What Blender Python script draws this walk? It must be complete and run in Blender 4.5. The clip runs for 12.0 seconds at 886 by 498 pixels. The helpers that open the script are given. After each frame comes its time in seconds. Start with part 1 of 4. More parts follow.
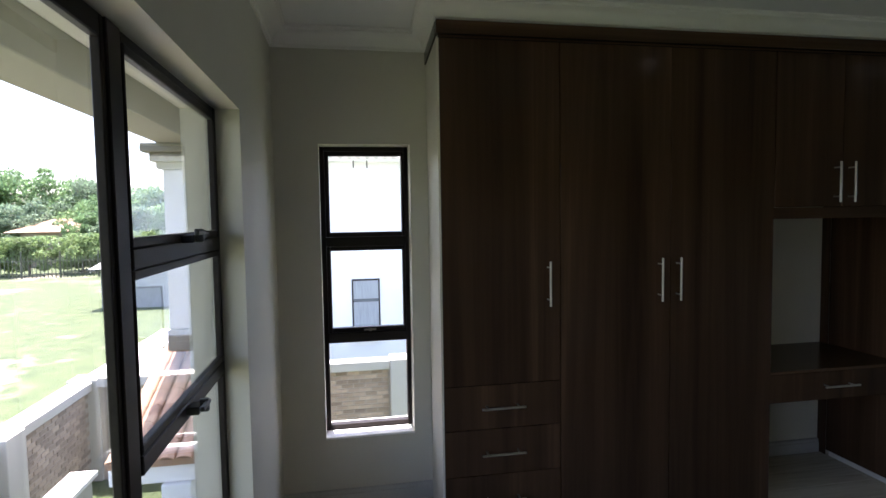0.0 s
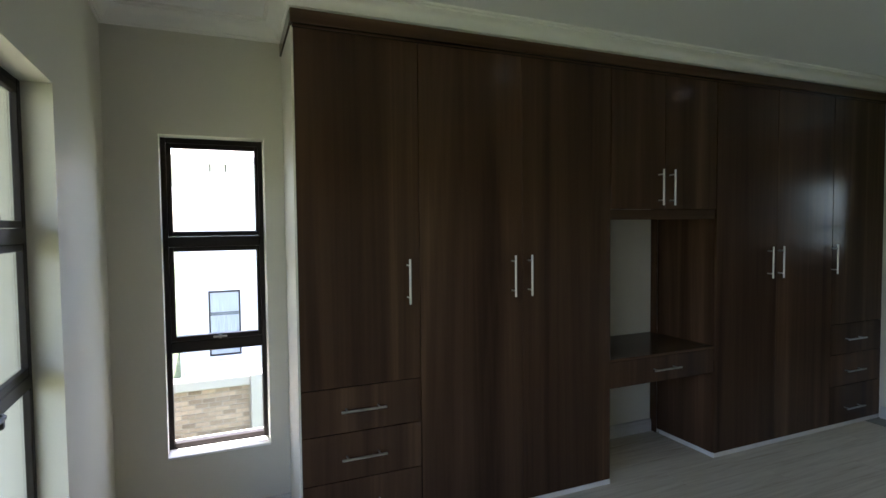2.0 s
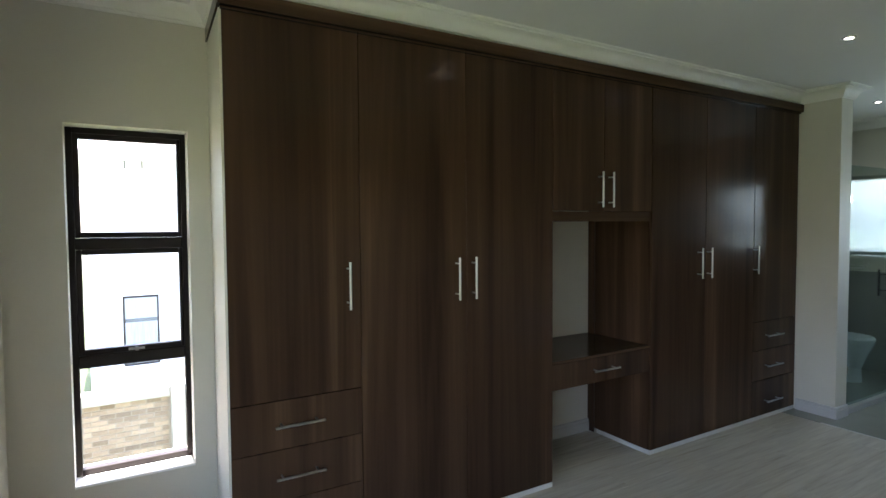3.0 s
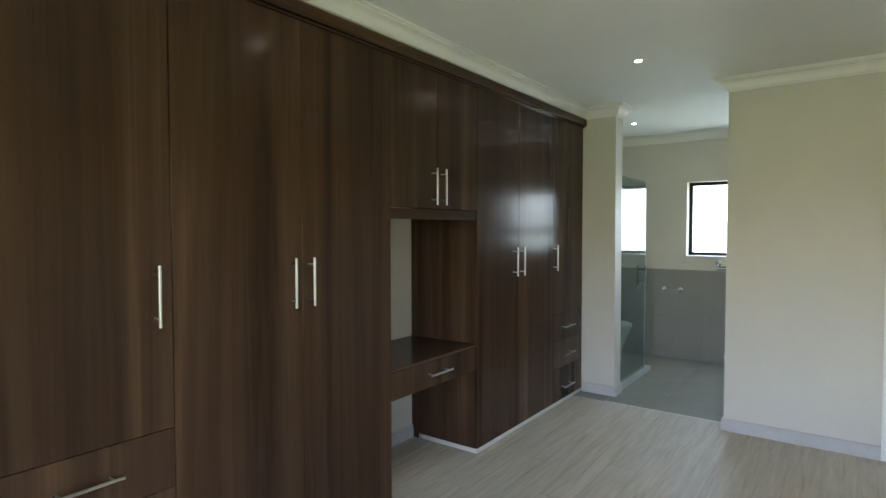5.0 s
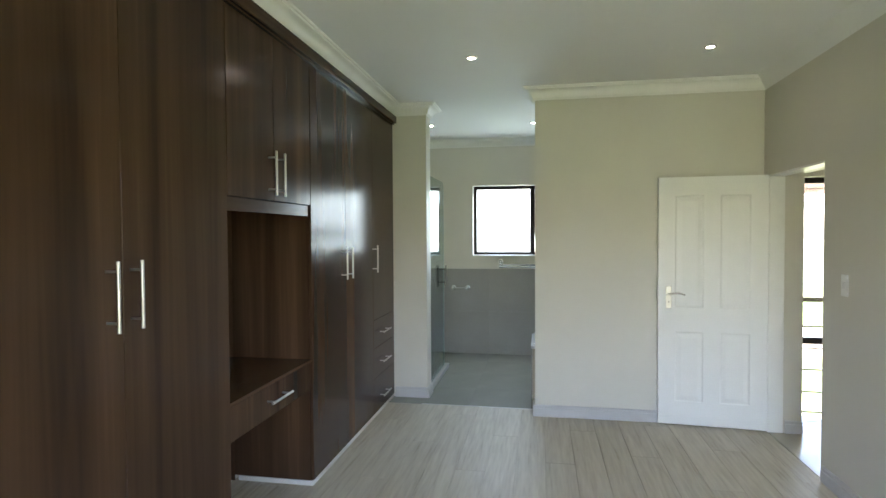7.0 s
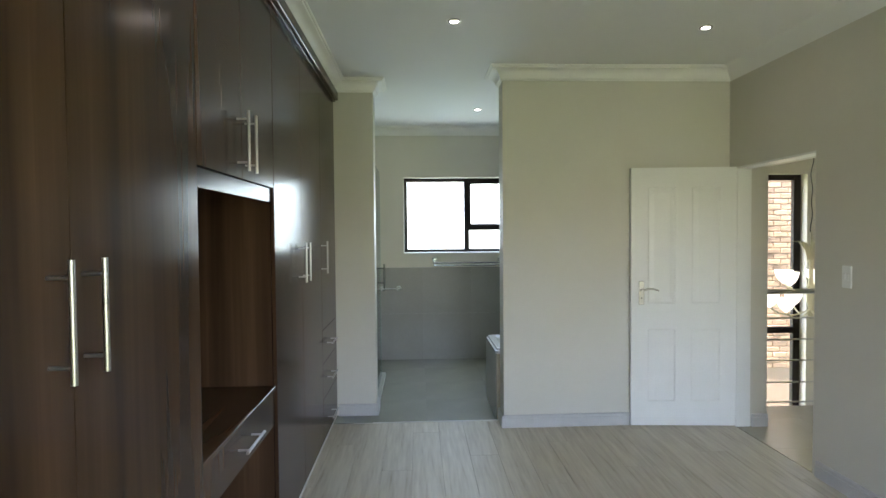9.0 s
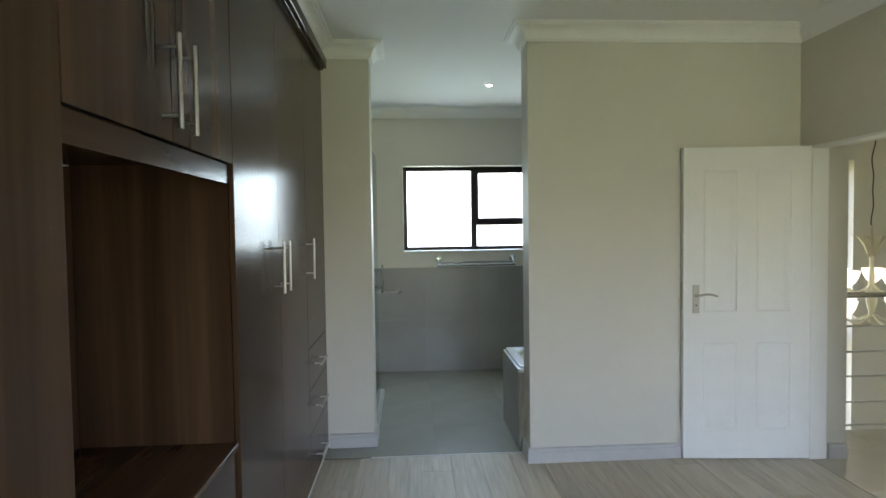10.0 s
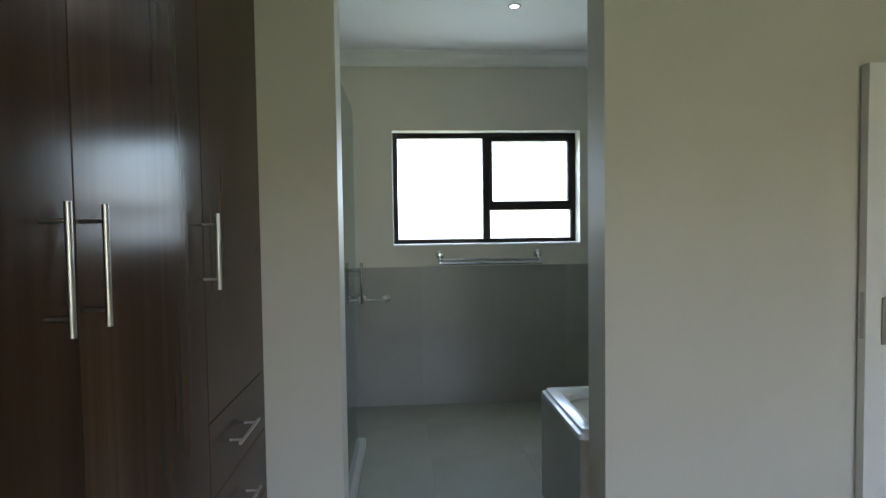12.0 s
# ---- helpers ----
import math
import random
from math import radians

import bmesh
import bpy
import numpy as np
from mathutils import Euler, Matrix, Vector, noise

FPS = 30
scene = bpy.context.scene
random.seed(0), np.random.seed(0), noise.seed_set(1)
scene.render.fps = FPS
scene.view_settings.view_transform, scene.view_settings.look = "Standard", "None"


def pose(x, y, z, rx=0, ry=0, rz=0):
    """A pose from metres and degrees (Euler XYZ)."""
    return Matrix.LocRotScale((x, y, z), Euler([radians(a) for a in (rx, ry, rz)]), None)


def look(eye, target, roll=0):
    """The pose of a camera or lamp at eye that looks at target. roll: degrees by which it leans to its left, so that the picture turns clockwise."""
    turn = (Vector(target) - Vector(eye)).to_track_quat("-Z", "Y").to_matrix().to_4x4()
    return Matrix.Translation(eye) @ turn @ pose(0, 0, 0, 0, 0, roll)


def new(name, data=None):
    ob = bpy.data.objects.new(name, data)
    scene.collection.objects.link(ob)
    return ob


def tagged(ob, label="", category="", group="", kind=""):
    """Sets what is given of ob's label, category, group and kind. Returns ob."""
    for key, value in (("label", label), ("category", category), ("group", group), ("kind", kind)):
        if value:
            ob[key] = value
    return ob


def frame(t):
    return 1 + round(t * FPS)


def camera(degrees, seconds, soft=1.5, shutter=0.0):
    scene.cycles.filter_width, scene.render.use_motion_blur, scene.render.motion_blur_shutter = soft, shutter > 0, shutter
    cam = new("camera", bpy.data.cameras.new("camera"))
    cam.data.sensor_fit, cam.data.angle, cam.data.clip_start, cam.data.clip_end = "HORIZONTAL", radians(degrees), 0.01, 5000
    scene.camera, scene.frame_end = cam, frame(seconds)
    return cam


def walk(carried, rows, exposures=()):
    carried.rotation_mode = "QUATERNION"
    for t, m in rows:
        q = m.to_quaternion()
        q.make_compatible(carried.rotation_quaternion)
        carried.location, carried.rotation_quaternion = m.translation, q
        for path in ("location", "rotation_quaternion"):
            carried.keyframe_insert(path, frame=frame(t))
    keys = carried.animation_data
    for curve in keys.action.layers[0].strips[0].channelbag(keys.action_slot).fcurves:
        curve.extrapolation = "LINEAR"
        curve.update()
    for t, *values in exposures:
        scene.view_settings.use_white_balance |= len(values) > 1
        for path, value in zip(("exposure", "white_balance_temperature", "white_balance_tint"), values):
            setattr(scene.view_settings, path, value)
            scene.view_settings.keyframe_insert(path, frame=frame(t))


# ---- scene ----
cam = camera(77.5, 12.0)
PATH = [
    (0, (0.109, 0.31, 1.746), (0.459, 2.276, 1.628), -0.9),
    (0.5, (0.076, 0.307, 1.726), (0.551, 2.247, 1.622), -0.7),
    (1, (0.082, 0.298, 1.703), (0.67, 2.207, 1.609), -0.7),
    (1.5, (0.125, 0.294, 1.683), (0.831, 2.163, 1.599), -0.6),
    (2, (0.17, 0.326, 1.679), (0.969, 2.157, 1.592), -0.6),
    (2.5, (0.181, 0.401, 1.686), (1.073, 2.188, 1.595), -0.5),
    (3, (0.171, 0.467, 1.678), (1.191, 2.186, 1.594), -0.4),
    (3.2, (0.166, 0.507, 1.676), (1.249, 2.186, 1.595), -0.3),
    (5, (0.12, 0.949, 1.635), (1.732, 2.131, 1.565), -0.1),
    (5.5, (0.133, 1.096, 1.634), (1.876, 2.074, 1.57), -0.2),
    (6, (0.146, 1.277, 1.633), (1.984, 2.064, 1.572), -0.3),
    (6.5, (0.164, 1.477, 1.617), (2.084, 2.036, 1.561), -0.2),
    (7, (0.219, 1.687, 1.584), (2.187, 2.036, 1.531), -0.3),
    (7.2, (0.232, 1.784, 1.584), (2.213, 2.054, 1.531), -0.3),
    (9, (0.748, 2.401, 1.545), (2.745, 2.312, 1.487), -0.5),
    (9.5, (1.12, 2.461, 1.544), (3.115, 2.349, 1.476), -0.7),
    (10, (1.529, 2.493, 1.536), (3.525, 2.379, 1.465), -0.8),
    (10.5, (1.939, 2.49, 1.506), (3.934, 2.374, 1.434), -0.8),
    (11, (2.321, 2.497, 1.486), (4.315, 2.373, 1.408), -0.7),
    (11.5, (2.691, 2.506, 1.473), (4.685, 2.38, 1.396), -0.8),
    (12, (3.028, 2.492, 1.442), (5.022, 2.351, 1.364), -0.8),
]
walk(cam, [(t, look(eye, target, roll)) for t, eye, target, roll in PATH],
     exposures=[(0.0, 2.55, 6150, 23), (0.5, 2.7, 6120, 22), (1.5, 3.15, 6150, 19), (2.5, 3.6, 6250, 19), (3.0, 3.82, 6300, 19), (5.0, 4.48, 6600, 20), (6.0, 4.68, 6620, 20), (7.0, 4.64, 6620, 19), (9.0, 4.45, 6580, 19), (10.5, 4.25, 6550, 20), (12.0, 3.98, 6450, 21)])

# ---- world, sun, exposure ----
SUN_EL, SUN_AZ = 73.0, -12.0        # azimuth clockwise from +y
world = bpy.data.worlds.new("sky")
scene.world = world
world.use_nodes = True
wn = world.node_tree
sky = wn.nodes.new("ShaderNodeTexSky")
sky.sky_type = "NISHITA"
sky.sun_disc = False
sky.sun_elevation, sky.sun_rotation = radians(SUN_EL), radians(SUN_AZ)
sky.air_density, sky.dust_density, sky.ozone_density = 1.0, 2.5, 0.6
wn.links.new(sky.outputs[0], wn.nodes["Background"].inputs[0])
wn.nodes["Background"].inputs[1].default_value = 0.15
sun = new("sun", bpy.data.lights.new("sun", "SUN"))
sun.data.energy, sun.data.angle, sun.data.color = 4.5, radians(0.5), (1.0, 0.95, 0.87)
sdir = Vector((math.sin(radians(SUN_AZ)) * math.cos(radians(SUN_EL)), math.cos(radians(SUN_AZ)) * math.cos(radians(SUN_EL)), math.sin(radians(SUN_EL))))
sun.matrix_world = look(sdir * 60, (0, 0, 0))


def window_light(name, place, target, sx, sy, watts, color=(0.93, 0.97, 1.0)):
    lamp = new(name, bpy.data.lights.new(name, "AREA"))
    lamp.data.shape, lamp.data.size, lamp.data.size_y, lamp.data.energy, lamp.data.color = "RECTANGLE", sx, sy, watts, color
    lamp.matrix_world = look(place, target)
    return lamp


# daylight behind the frosted bathroom window
window_light("bathroom_daylight", (7.75, 1.81, 1.763), (7.0, 1.81, 1.32), 1.50, 0.90, 0.76, (0.63, 0.90, 0.98))


# ---- materials ----
def mat(name, base, rough=0.5, vary=0.08, scale=3.0, grain=0.0, gscale=120.0, bump=0.0, metal=0.0, spec=0.5, stretch=(1, 1, 1), emit=0.0, per_object=0.0, rvary=0.0, coat=0.0, island=0.0):
    m = bpy.data.materials.new(name)
    m.use_nodes = True
    nt = m.node_tree
    n, l = nt.nodes, nt.links
    b = n["Principled BSDF"]
    b.inputs["Roughness"].default_value, b.inputs["Metallic"].default_value = rough, metal
    b.inputs["Specular IOR Level"].default_value = spec
    b.inputs["Coat Weight"].default_value = coat
    tc = n.new("ShaderNodeTexCoord")
    mp = n.new("ShaderNodeMapping")
    mp.inputs["Scale"].default_value = stretch
    l.new(tc.outputs["Object"], mp.inputs[0])
    big = n.new("ShaderNodeTexNoise")
    big.inputs["Scale"].default_value, big.inputs["Detail"].default_value = scale, 5
    l.new(mp.outputs[0], big.inputs["Vector"])
    fine = n.new("ShaderNodeTexNoise")
    fine.inputs["Scale"].default_value, fine.inputs["Detail"].default_value = gscale, 4
    l.new(mp.outputs[0], fine.inputs["Vector"])
    k = n.new("ShaderNodeMapRange")
    k.inputs["From Min"].default_value, k.inputs["From Max"].default_value = 0.3, 0.7
    k.inputs["To Min"].default_value, k.inputs["To Max"].default_value = 1 - vary, 1 + vary
    l.new(big.outputs[0], k.inputs[0])
    g = n.new("ShaderNodeMapRange")
    g.inputs["From Min"].default_value, g.inputs["From Max"].default_value = 0.3, 0.7
    g.inputs["To Min"].default_value, g.inputs["To Max"].default_value = 1 - grain, 1 + grain
    l.new(fine.outputs[0], g.inputs[0])
    mul = n.new("ShaderNodeMath")
    mul.operation = "MULTIPLY"
    l.new(k.outputs[0], mul.inputs[0]), l.new(g.outputs[0], mul.inputs[1])
    last = mul
    for amount, node, out in ((per_object, "ShaderNodeObjectInfo", "Random"), (island, "ShaderNodeNewGeometry", "Random Per Island")):
        if amount:
            o = n.new(node)
            r = n.new("ShaderNodeMapRange")
            r.inputs["To Min"].default_value, r.inputs["To Max"].default_value = 1 - amount, 1 + amount
            l.new(o.outputs[out], r.inputs[0])
            m2 = n.new("ShaderNodeMath")
            m2.operation = "MULTIPLY"
            l.new(last.outputs[0], m2.inputs[0]), l.new(r.outputs[0], m2.inputs[1])
            last = m2
    col = n.new("ShaderNodeVectorMath")
    col.operation = "SCALE"
    col.inputs[0].default_value = base
    l.new(last.outputs[0], col.inputs["Scale"])
    l.new(col.outputs[0], b.inputs["Base Color"])
    if rvary:
        rr = n.new("ShaderNodeMapRange")
        rr.inputs["To Min"].default_value, rr.inputs["To Max"].default_value = rough - rvary, rough + rvary
        l.new(big.outputs[0], rr.inputs[0])
        l.new(rr.outputs[0], b.inputs["Roughness"])
    if bump:
        bp = n.new("ShaderNodeBump")
        bp.inputs["Strength"].default_value, bp.inputs["Distance"].default_value = bump, 0.003
        l.new(fine.outputs[0], bp.inputs["Height"])
        l.new(bp.outputs[0], b.inputs["Normal"])
    if emit:
        b.inputs["Emission Color"].default_value, b.inputs["Emission Strength"].default_value = (*base, 1), emit
    return m


def ramp_mat(name, stops, rough, stretch, scale, fine_scale, fine_mix=0.4, bump=0.0, per_object=0.0, spec=0.5, dist=1.0, offset=0.0):
    """Streaked wood-like surface: stretched noise at two scales through a colour ramp."""
    m = bpy.data.materials.new(name)
    m.use_nodes = True
    n, l = m.node_tree.nodes, m.node_tree.links
    b = n["Principled BSDF"]
    b.inputs["Roughness"].default_value, b.inputs["Specular IOR Level"].default_value = rough, spec
    tc, mp = n.new("ShaderNodeTexCoord"), n.new("ShaderNodeMapping")
    mp.inputs["Scale"].default_value = stretch
    oi, add = n.new("ShaderNodeObjectInfo"), n.new("ShaderNodeVectorMath")
    add.operation = "MULTIPLY_ADD"
    add.inputs[1].default_value = (offset, offset * 0.7, offset * 1.3)
    l.new(oi.outputs["Random"], add.inputs[0])
    l.new(tc.outputs["Object"], add.inputs[2])
    l.new(add.outputs[0], mp.inputs[0])
    big, fine = n.new("ShaderNodeTexNoise"), n.new("ShaderNodeTexNoise")
    big.inputs["Scale"].default_value, big.inputs["Detail"].default_value, big.inputs["Distortion"].default_value = scale, 4, dist
    fine.inputs["Scale"].default_value, fine.inputs["Detail"].default_value = fine_scale, 6
    l.new(mp.outputs[0], big.inputs["Vector"]), l.new(mp.outputs[0], fine.inputs["Vector"])
    mx = n.new("ShaderNodeMix")
    mx.inputs["Factor"].default_value = fine_mix
    l.new(big.outputs[0], mx.inputs["A"]), l.new(fine.outputs[0], mx.inputs["B"])
    cr = n.new("ShaderNodeValToRGB")
    cr.color_ramp.elements[0].position, cr.color_ramp.elements[0].color = stops[0][0], (*stops[0][1], 1)
    cr.color_ramp.elements[1].position, cr.color_ramp.elements[1].color = stops[-1][0], (*stops[-1][1], 1)
    for p, c in stops[1:-1]:
        cr.color_ramp.elements.new(p).color = (*c, 1)
    l.new(mx.outputs[0], cr.inputs[0])
    out = cr.outputs[0]
    if per_object:
        r = n.new("ShaderNodeMapRange")
        r.inputs["To Min"].default_value, r.inputs["To Max"].default_value = 1 - per_object, 1 + per_object
        l.new(oi.outputs["Random"], r.inputs[0])
        sc = n.new("ShaderNodeVectorMath")
        sc.operation = "SCALE"
        l.new(out, sc.inputs[0]), l.new(r.outputs[0], sc.inputs["Scale"])
        out = sc.outputs[0]
    l.new(out, b.inputs["Base Color"])
    if bump:
        bp = n.new("ShaderNodeBump")
        bp.inputs["Strength"].default_value, bp.inputs["Distance"].default_value = bump, 0.001
        l.new(fine.outputs[0], bp.inputs["Height"]), l.new(bp.outputs[0], b.inputs["Normal"])
    return m


def glass_mat(name, tint=(1, 1, 1), rough=0.0):
    m = bpy.data.materials.new(name)
    m.use_nodes = True
    n, l = m.node_tree.nodes, m.node_tree.links
    n.remove(n["Principled BSDF"])
    tr, gl, lw, mx = n.new("ShaderNodeBsdfTransparent"), n.new("ShaderNodeBsdfGlossy"), n.new("ShaderNodeLayerWeight"), n.new("ShaderNodeMixShader")
    tr.inputs[0].default_value = (*tint, 1)
    gl.inputs["Roughness"].default_value = rough
    lw.inputs[0].default_value = 0.5
    pw, ma = n.new("ShaderNodeMath"), n.new("ShaderNodeMath")
    pw.operation, ma.operation = "POWER", "MULTIPLY_ADD"
    pw.inputs[1].default_value, ma.inputs[1].default_value, ma.inputs[2].default_value = 5.0, 0.96, 0.04
    l.new(lw.outputs["Facing"], pw.inputs[0]), l.new(pw.outputs[0], ma.inputs[0]), l.new(ma.outputs[0], mx.inputs[0])
    l.new(tr.outputs[0], mx.inputs[1]), l.new(gl.outputs[0], mx.inputs[2])
    l.new(mx.outputs[0], n["Material Output"].inputs[0])
    return m


def frosted_mat(name):
    m = bpy.data.materials.new(name)
    m.use_nodes = True
    n, l = m.node_tree.nodes, m.node_tree.links
    n.remove(n["Principled BSDF"])
    tr, gl, mx = n.new("ShaderNodeBsdfTranslucent"), n.new("ShaderNodeBsdfTransparent"), n.new("ShaderNodeMixShader")
    tr.inputs[0].default_value = (0.95, 0.97, 0.98, 1)
    gl.inputs[0].default_value = (0.95, 0.97, 0.98, 1)
    mx.inputs[0].default_value = 0.7
    l.new(tr.outputs[0], mx.inputs[1]), l.new(gl.outputs[0], mx.inputs[2])
    l.new(mx.outputs[0], n["Material Output"].inputs[0])
    return m


WALL = mat("wall_paint", (0.605, 0.578, 0.495), 0.55, vary=0.03, scale=1.5, grain=0.02, gscale=260, bump=0.12, rvary=0.05)
CEIL = mat("ceiling_paint", (0.78, 0.78, 0.75), 0.8, vary=0.02, scale=1.2, grain=0.01, gscale=300, bump=0.05)
CORN = mat("cornice_paint", (0.80, 0.79, 0.74), 0.6, vary=0.03, scale=4, bump=0.05)
SKIRT = mat("skirting_tile", (0.50, 0.49, 0.47), 0.4, vary=0.05, scale=6, grain=0.04)
DOORW = mat("door_enamel", (0.76, 0.755, 0.71), 0.38, vary=0.02, scale=5, grain=0.02, gscale=90, bump=0.06)
LAMINATE = [(0.32, (0.031, 0.0168, 0.0104)), (0.44, (0.049, 0.0266, 0.0158)), (0.55, (0.066, 0.0357, 0.0205)), (0.68, (0.104, 0.0602, 0.0326))]
WENGE = ramp_mat("wenge_laminate", LAMINATE, 0.175, (4.2, 4.2, 0.12), 1.25, 15.0, 0.15, bump=0.006, per_object=0.09, offset=17.0, spec=0.14)
WENGE_H = ramp_mat("wenge_laminate_lengthwise", LAMINATE, 0.175, (0.12, 4.2, 4.2), 1.25, 15.0, 0.15, bump=0.006, per_object=0.09, offset=17.0, spec=0.14)
CHROME = mat("brushed_steel", (0.50, 0.49, 0.47), 0.30, vary=0.05, scale=20, metal=1.0)
POLISH = mat("polished_chrome", (0.72, 0.73, 0.74), 0.07, vary=0.02, metal=1.0)
DCHROME = mat("dark_chrome", (0.20, 0.205, 0.21), 0.14, vary=0.03, metal=1.0)
RAILM = mat("satin_stainless", (0.50, 0.49, 0.46), 0.38, vary=0.04, scale=12, metal=0.7)
BRONZE = mat("bronze_aluminium", (0.022, 0.017, 0.015), 0.45, vary=0.10, scale=6, grain=0.05, spec=0.15)
BLACK = mat("black_plastic", (0.012, 0.012, 0.012), 0.4, vary=0.05)
PLANK = ramp_mat("plank_tile", [(0.26, (0.300, 0.250, 0.172)), (0.40, (0.465, 0.412, 0.318)), (0.58, (0.560, 0.508, 0.405)), (0.75, (0.63, 0.580, 0.475))], 0.50, (0.50, 6.5, 1.0), 2.0, 8.0, 0.45, bump=0.08, per_object=0.03, offset=23.0, spec=0.35)
GROUT = mat("grout", (0.41, 0.365, 0.285), 0.9, vary=0.08, scale=9)
BGROUT = mat("tile_grout", (0.215, 0.21, 0.185), 0.8, vary=0.06, scale=9)
BTILE = mat("bathroom_floor_tile", (0.285, 0.288, 0.245), 0.24, vary=0.06, scale=2.5, grain=0.03, gscale=60, per_object=0.03, rvary=0.05)
WGROUT = mat("wall_tile_grout", (0.19, 0.18, 0.165), 0.8, vary=0.05)
WTILE = mat("bathroom_wall_tile", (0.27, 0.262, 0.235), 0.28, vary=0.06, scale=2.5, grain=0.03, gscale=50, per_object=0.03)
LTILE = mat("landing_tile", (0.42, 0.39, 0.31), 0.25, vary=0.06, scale=2.5, grain=0.03, per_object=0.03)
PORC = mat("white_porcelain", (0.74, 0.75, 0.73), 0.14, vary=0.01, coat=0.3)
PLAST = mat("white_plastic", (0.78, 0.78, 0.75), 0.35, vary=0.02)
LOCKM = mat("polished_nickel", (0.46, 0.43, 0.37), 0.36, vary=0.03, metal=1.0)
RINGM = mat("satin_nickel_ring", (0.30, 0.29, 0.27), 0.4, vary=0.03, metal=1.0)
GEDGE = mat("glass_edge_green", (0.50, 0.62, 0.58), 0.15, vary=0.03)
KERB = mat("pale_kerb_tile", (0.36, 0.36, 0.33), 0.3, vary=0.05)
PLINTH = mat("pale_plinth_edging", (0.62, 0.60, 0.55), 0.45, vary=0.04)
GLASS = glass_mat("window_glass")
SGLASS = glass_mat("shower_glass", (0.74, 0.83, 0.83))
FROST = frosted_mat("frosted_glass")
LAMP = mat("lamp_lens", (1.0, 0.93, 0.82), 0.5, vary=0.0, emit=5.0)
SHADE = mat("opal_glass", (0.90, 0.85, 0.70), 0.3, vary=0.0, emit=0.085)
IVORY = mat("ivory_metal", (0.58, 0.56, 0.42), 0.35, vary=0.08)
BRICK = mat("clay_brick", (0.36, 0.275, 0.205), 0.85, vary=0.15, scale=6, grain=0.15, gscale=60, bump=0.3, per_object=0.38)
MORTAR = mat("mortar", (0.40, 0.35, 0.29), 0.9, vary=0.08, scale=8, grain=0.1, bump=0.3)
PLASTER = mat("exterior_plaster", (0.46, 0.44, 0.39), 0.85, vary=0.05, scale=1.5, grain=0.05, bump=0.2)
# gable mortar and brown brick, darkened in colour for shade of an unbuilt overhang
DMORTAR = mat("dark_mortar", (0.19, 0.14, 0.095), 0.9, vary=0.08, scale=8, grain=0.1, bump=0.3)
DBRICK = mat("brown_face_brick", (0.20, 0.135, 0.082), 0.85, vary=0.12, scale=6, grain=0.12, gscale=60, bump=0.3, per_object=0.3)
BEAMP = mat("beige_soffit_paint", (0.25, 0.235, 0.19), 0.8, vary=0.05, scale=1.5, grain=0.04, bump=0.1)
GREYR = mat("grey_roof", (0.26, 0.26, 0.25), 0.8, vary=0.1, scale=2)
WHITEW = mat("white_exterior_wall", (0.86, 0.86, 0.84), 0.8, vary=0.03, scale=1.0, grain=0.03)
# neighbour's clay tile, paled in its colour to look overexposed by the sun
PTILE = mat("overexposed_roof_tile", (0.62, 0.57, 0.52), 0.8, vary=0.12, scale=4, grain=0.1, per_object=0.12, bump=0.2)
RTILE = mat("clay_roof_tile", (0.43, 0.265, 0.165), 0.8, vary=0.15, scale=4, grain=0.1, per_object=0.2, bump=0.2, island=0.15)
BARK = mat("bark", (0.12, 0.09, 0.065), 0.9, vary=0.2, scale=5, grain=0.2)


def leaf_mat(name, base):
    m = mat(name, base, 0.6, vary=0.25, scale=0.3, grain=0.2, gscale=3, island=0.4, spec=0.25)
    n, l = m.node_tree.nodes, m.node_tree.links
    b = n["Principled BSDF"]
    tr, mx = n.new("ShaderNodeBsdfTranslucent"), n.new("ShaderNodeMixShader")
    mx.inputs[0].default_value = 0.45
    l.new(b.inputs["Base Color"].links[0].from_socket, tr.inputs[0])
    l.new(b.outputs[0], mx.inputs[1]), l.new(tr.outputs[0], mx.inputs[2])
    l.new(mx.outputs[0], n["Material Output"].inputs[0])
    return m


LEAF = leaf_mat("foliage", (0.165, 0.265, 0.115))
LEAF2 = leaf_mat("grey_green_foliage", (0.19, 0.265, 0.165))
LEAF3 = leaf_mat("bright_green_foliage", (0.20, 0.28, 0.11))
FENCE = mat("weathered_fence_steel", (0.085, 0.09, 0.06), 0.6, vary=0.15)
STEEL = mat("dark_fence_steel", (0.03, 0.035, 0.03), 0.6, vary=0.1)
FARGLASS = mat("far_window_glass", (0.10, 0.12, 0.13), 0.1, vary=0.3, scale=2)
CURTAIN = mat("pale_curtain", (0.34, 0.36, 0.37), 0.8, vary=0.15, scale=8, stretch=(4, 1, 0.3))


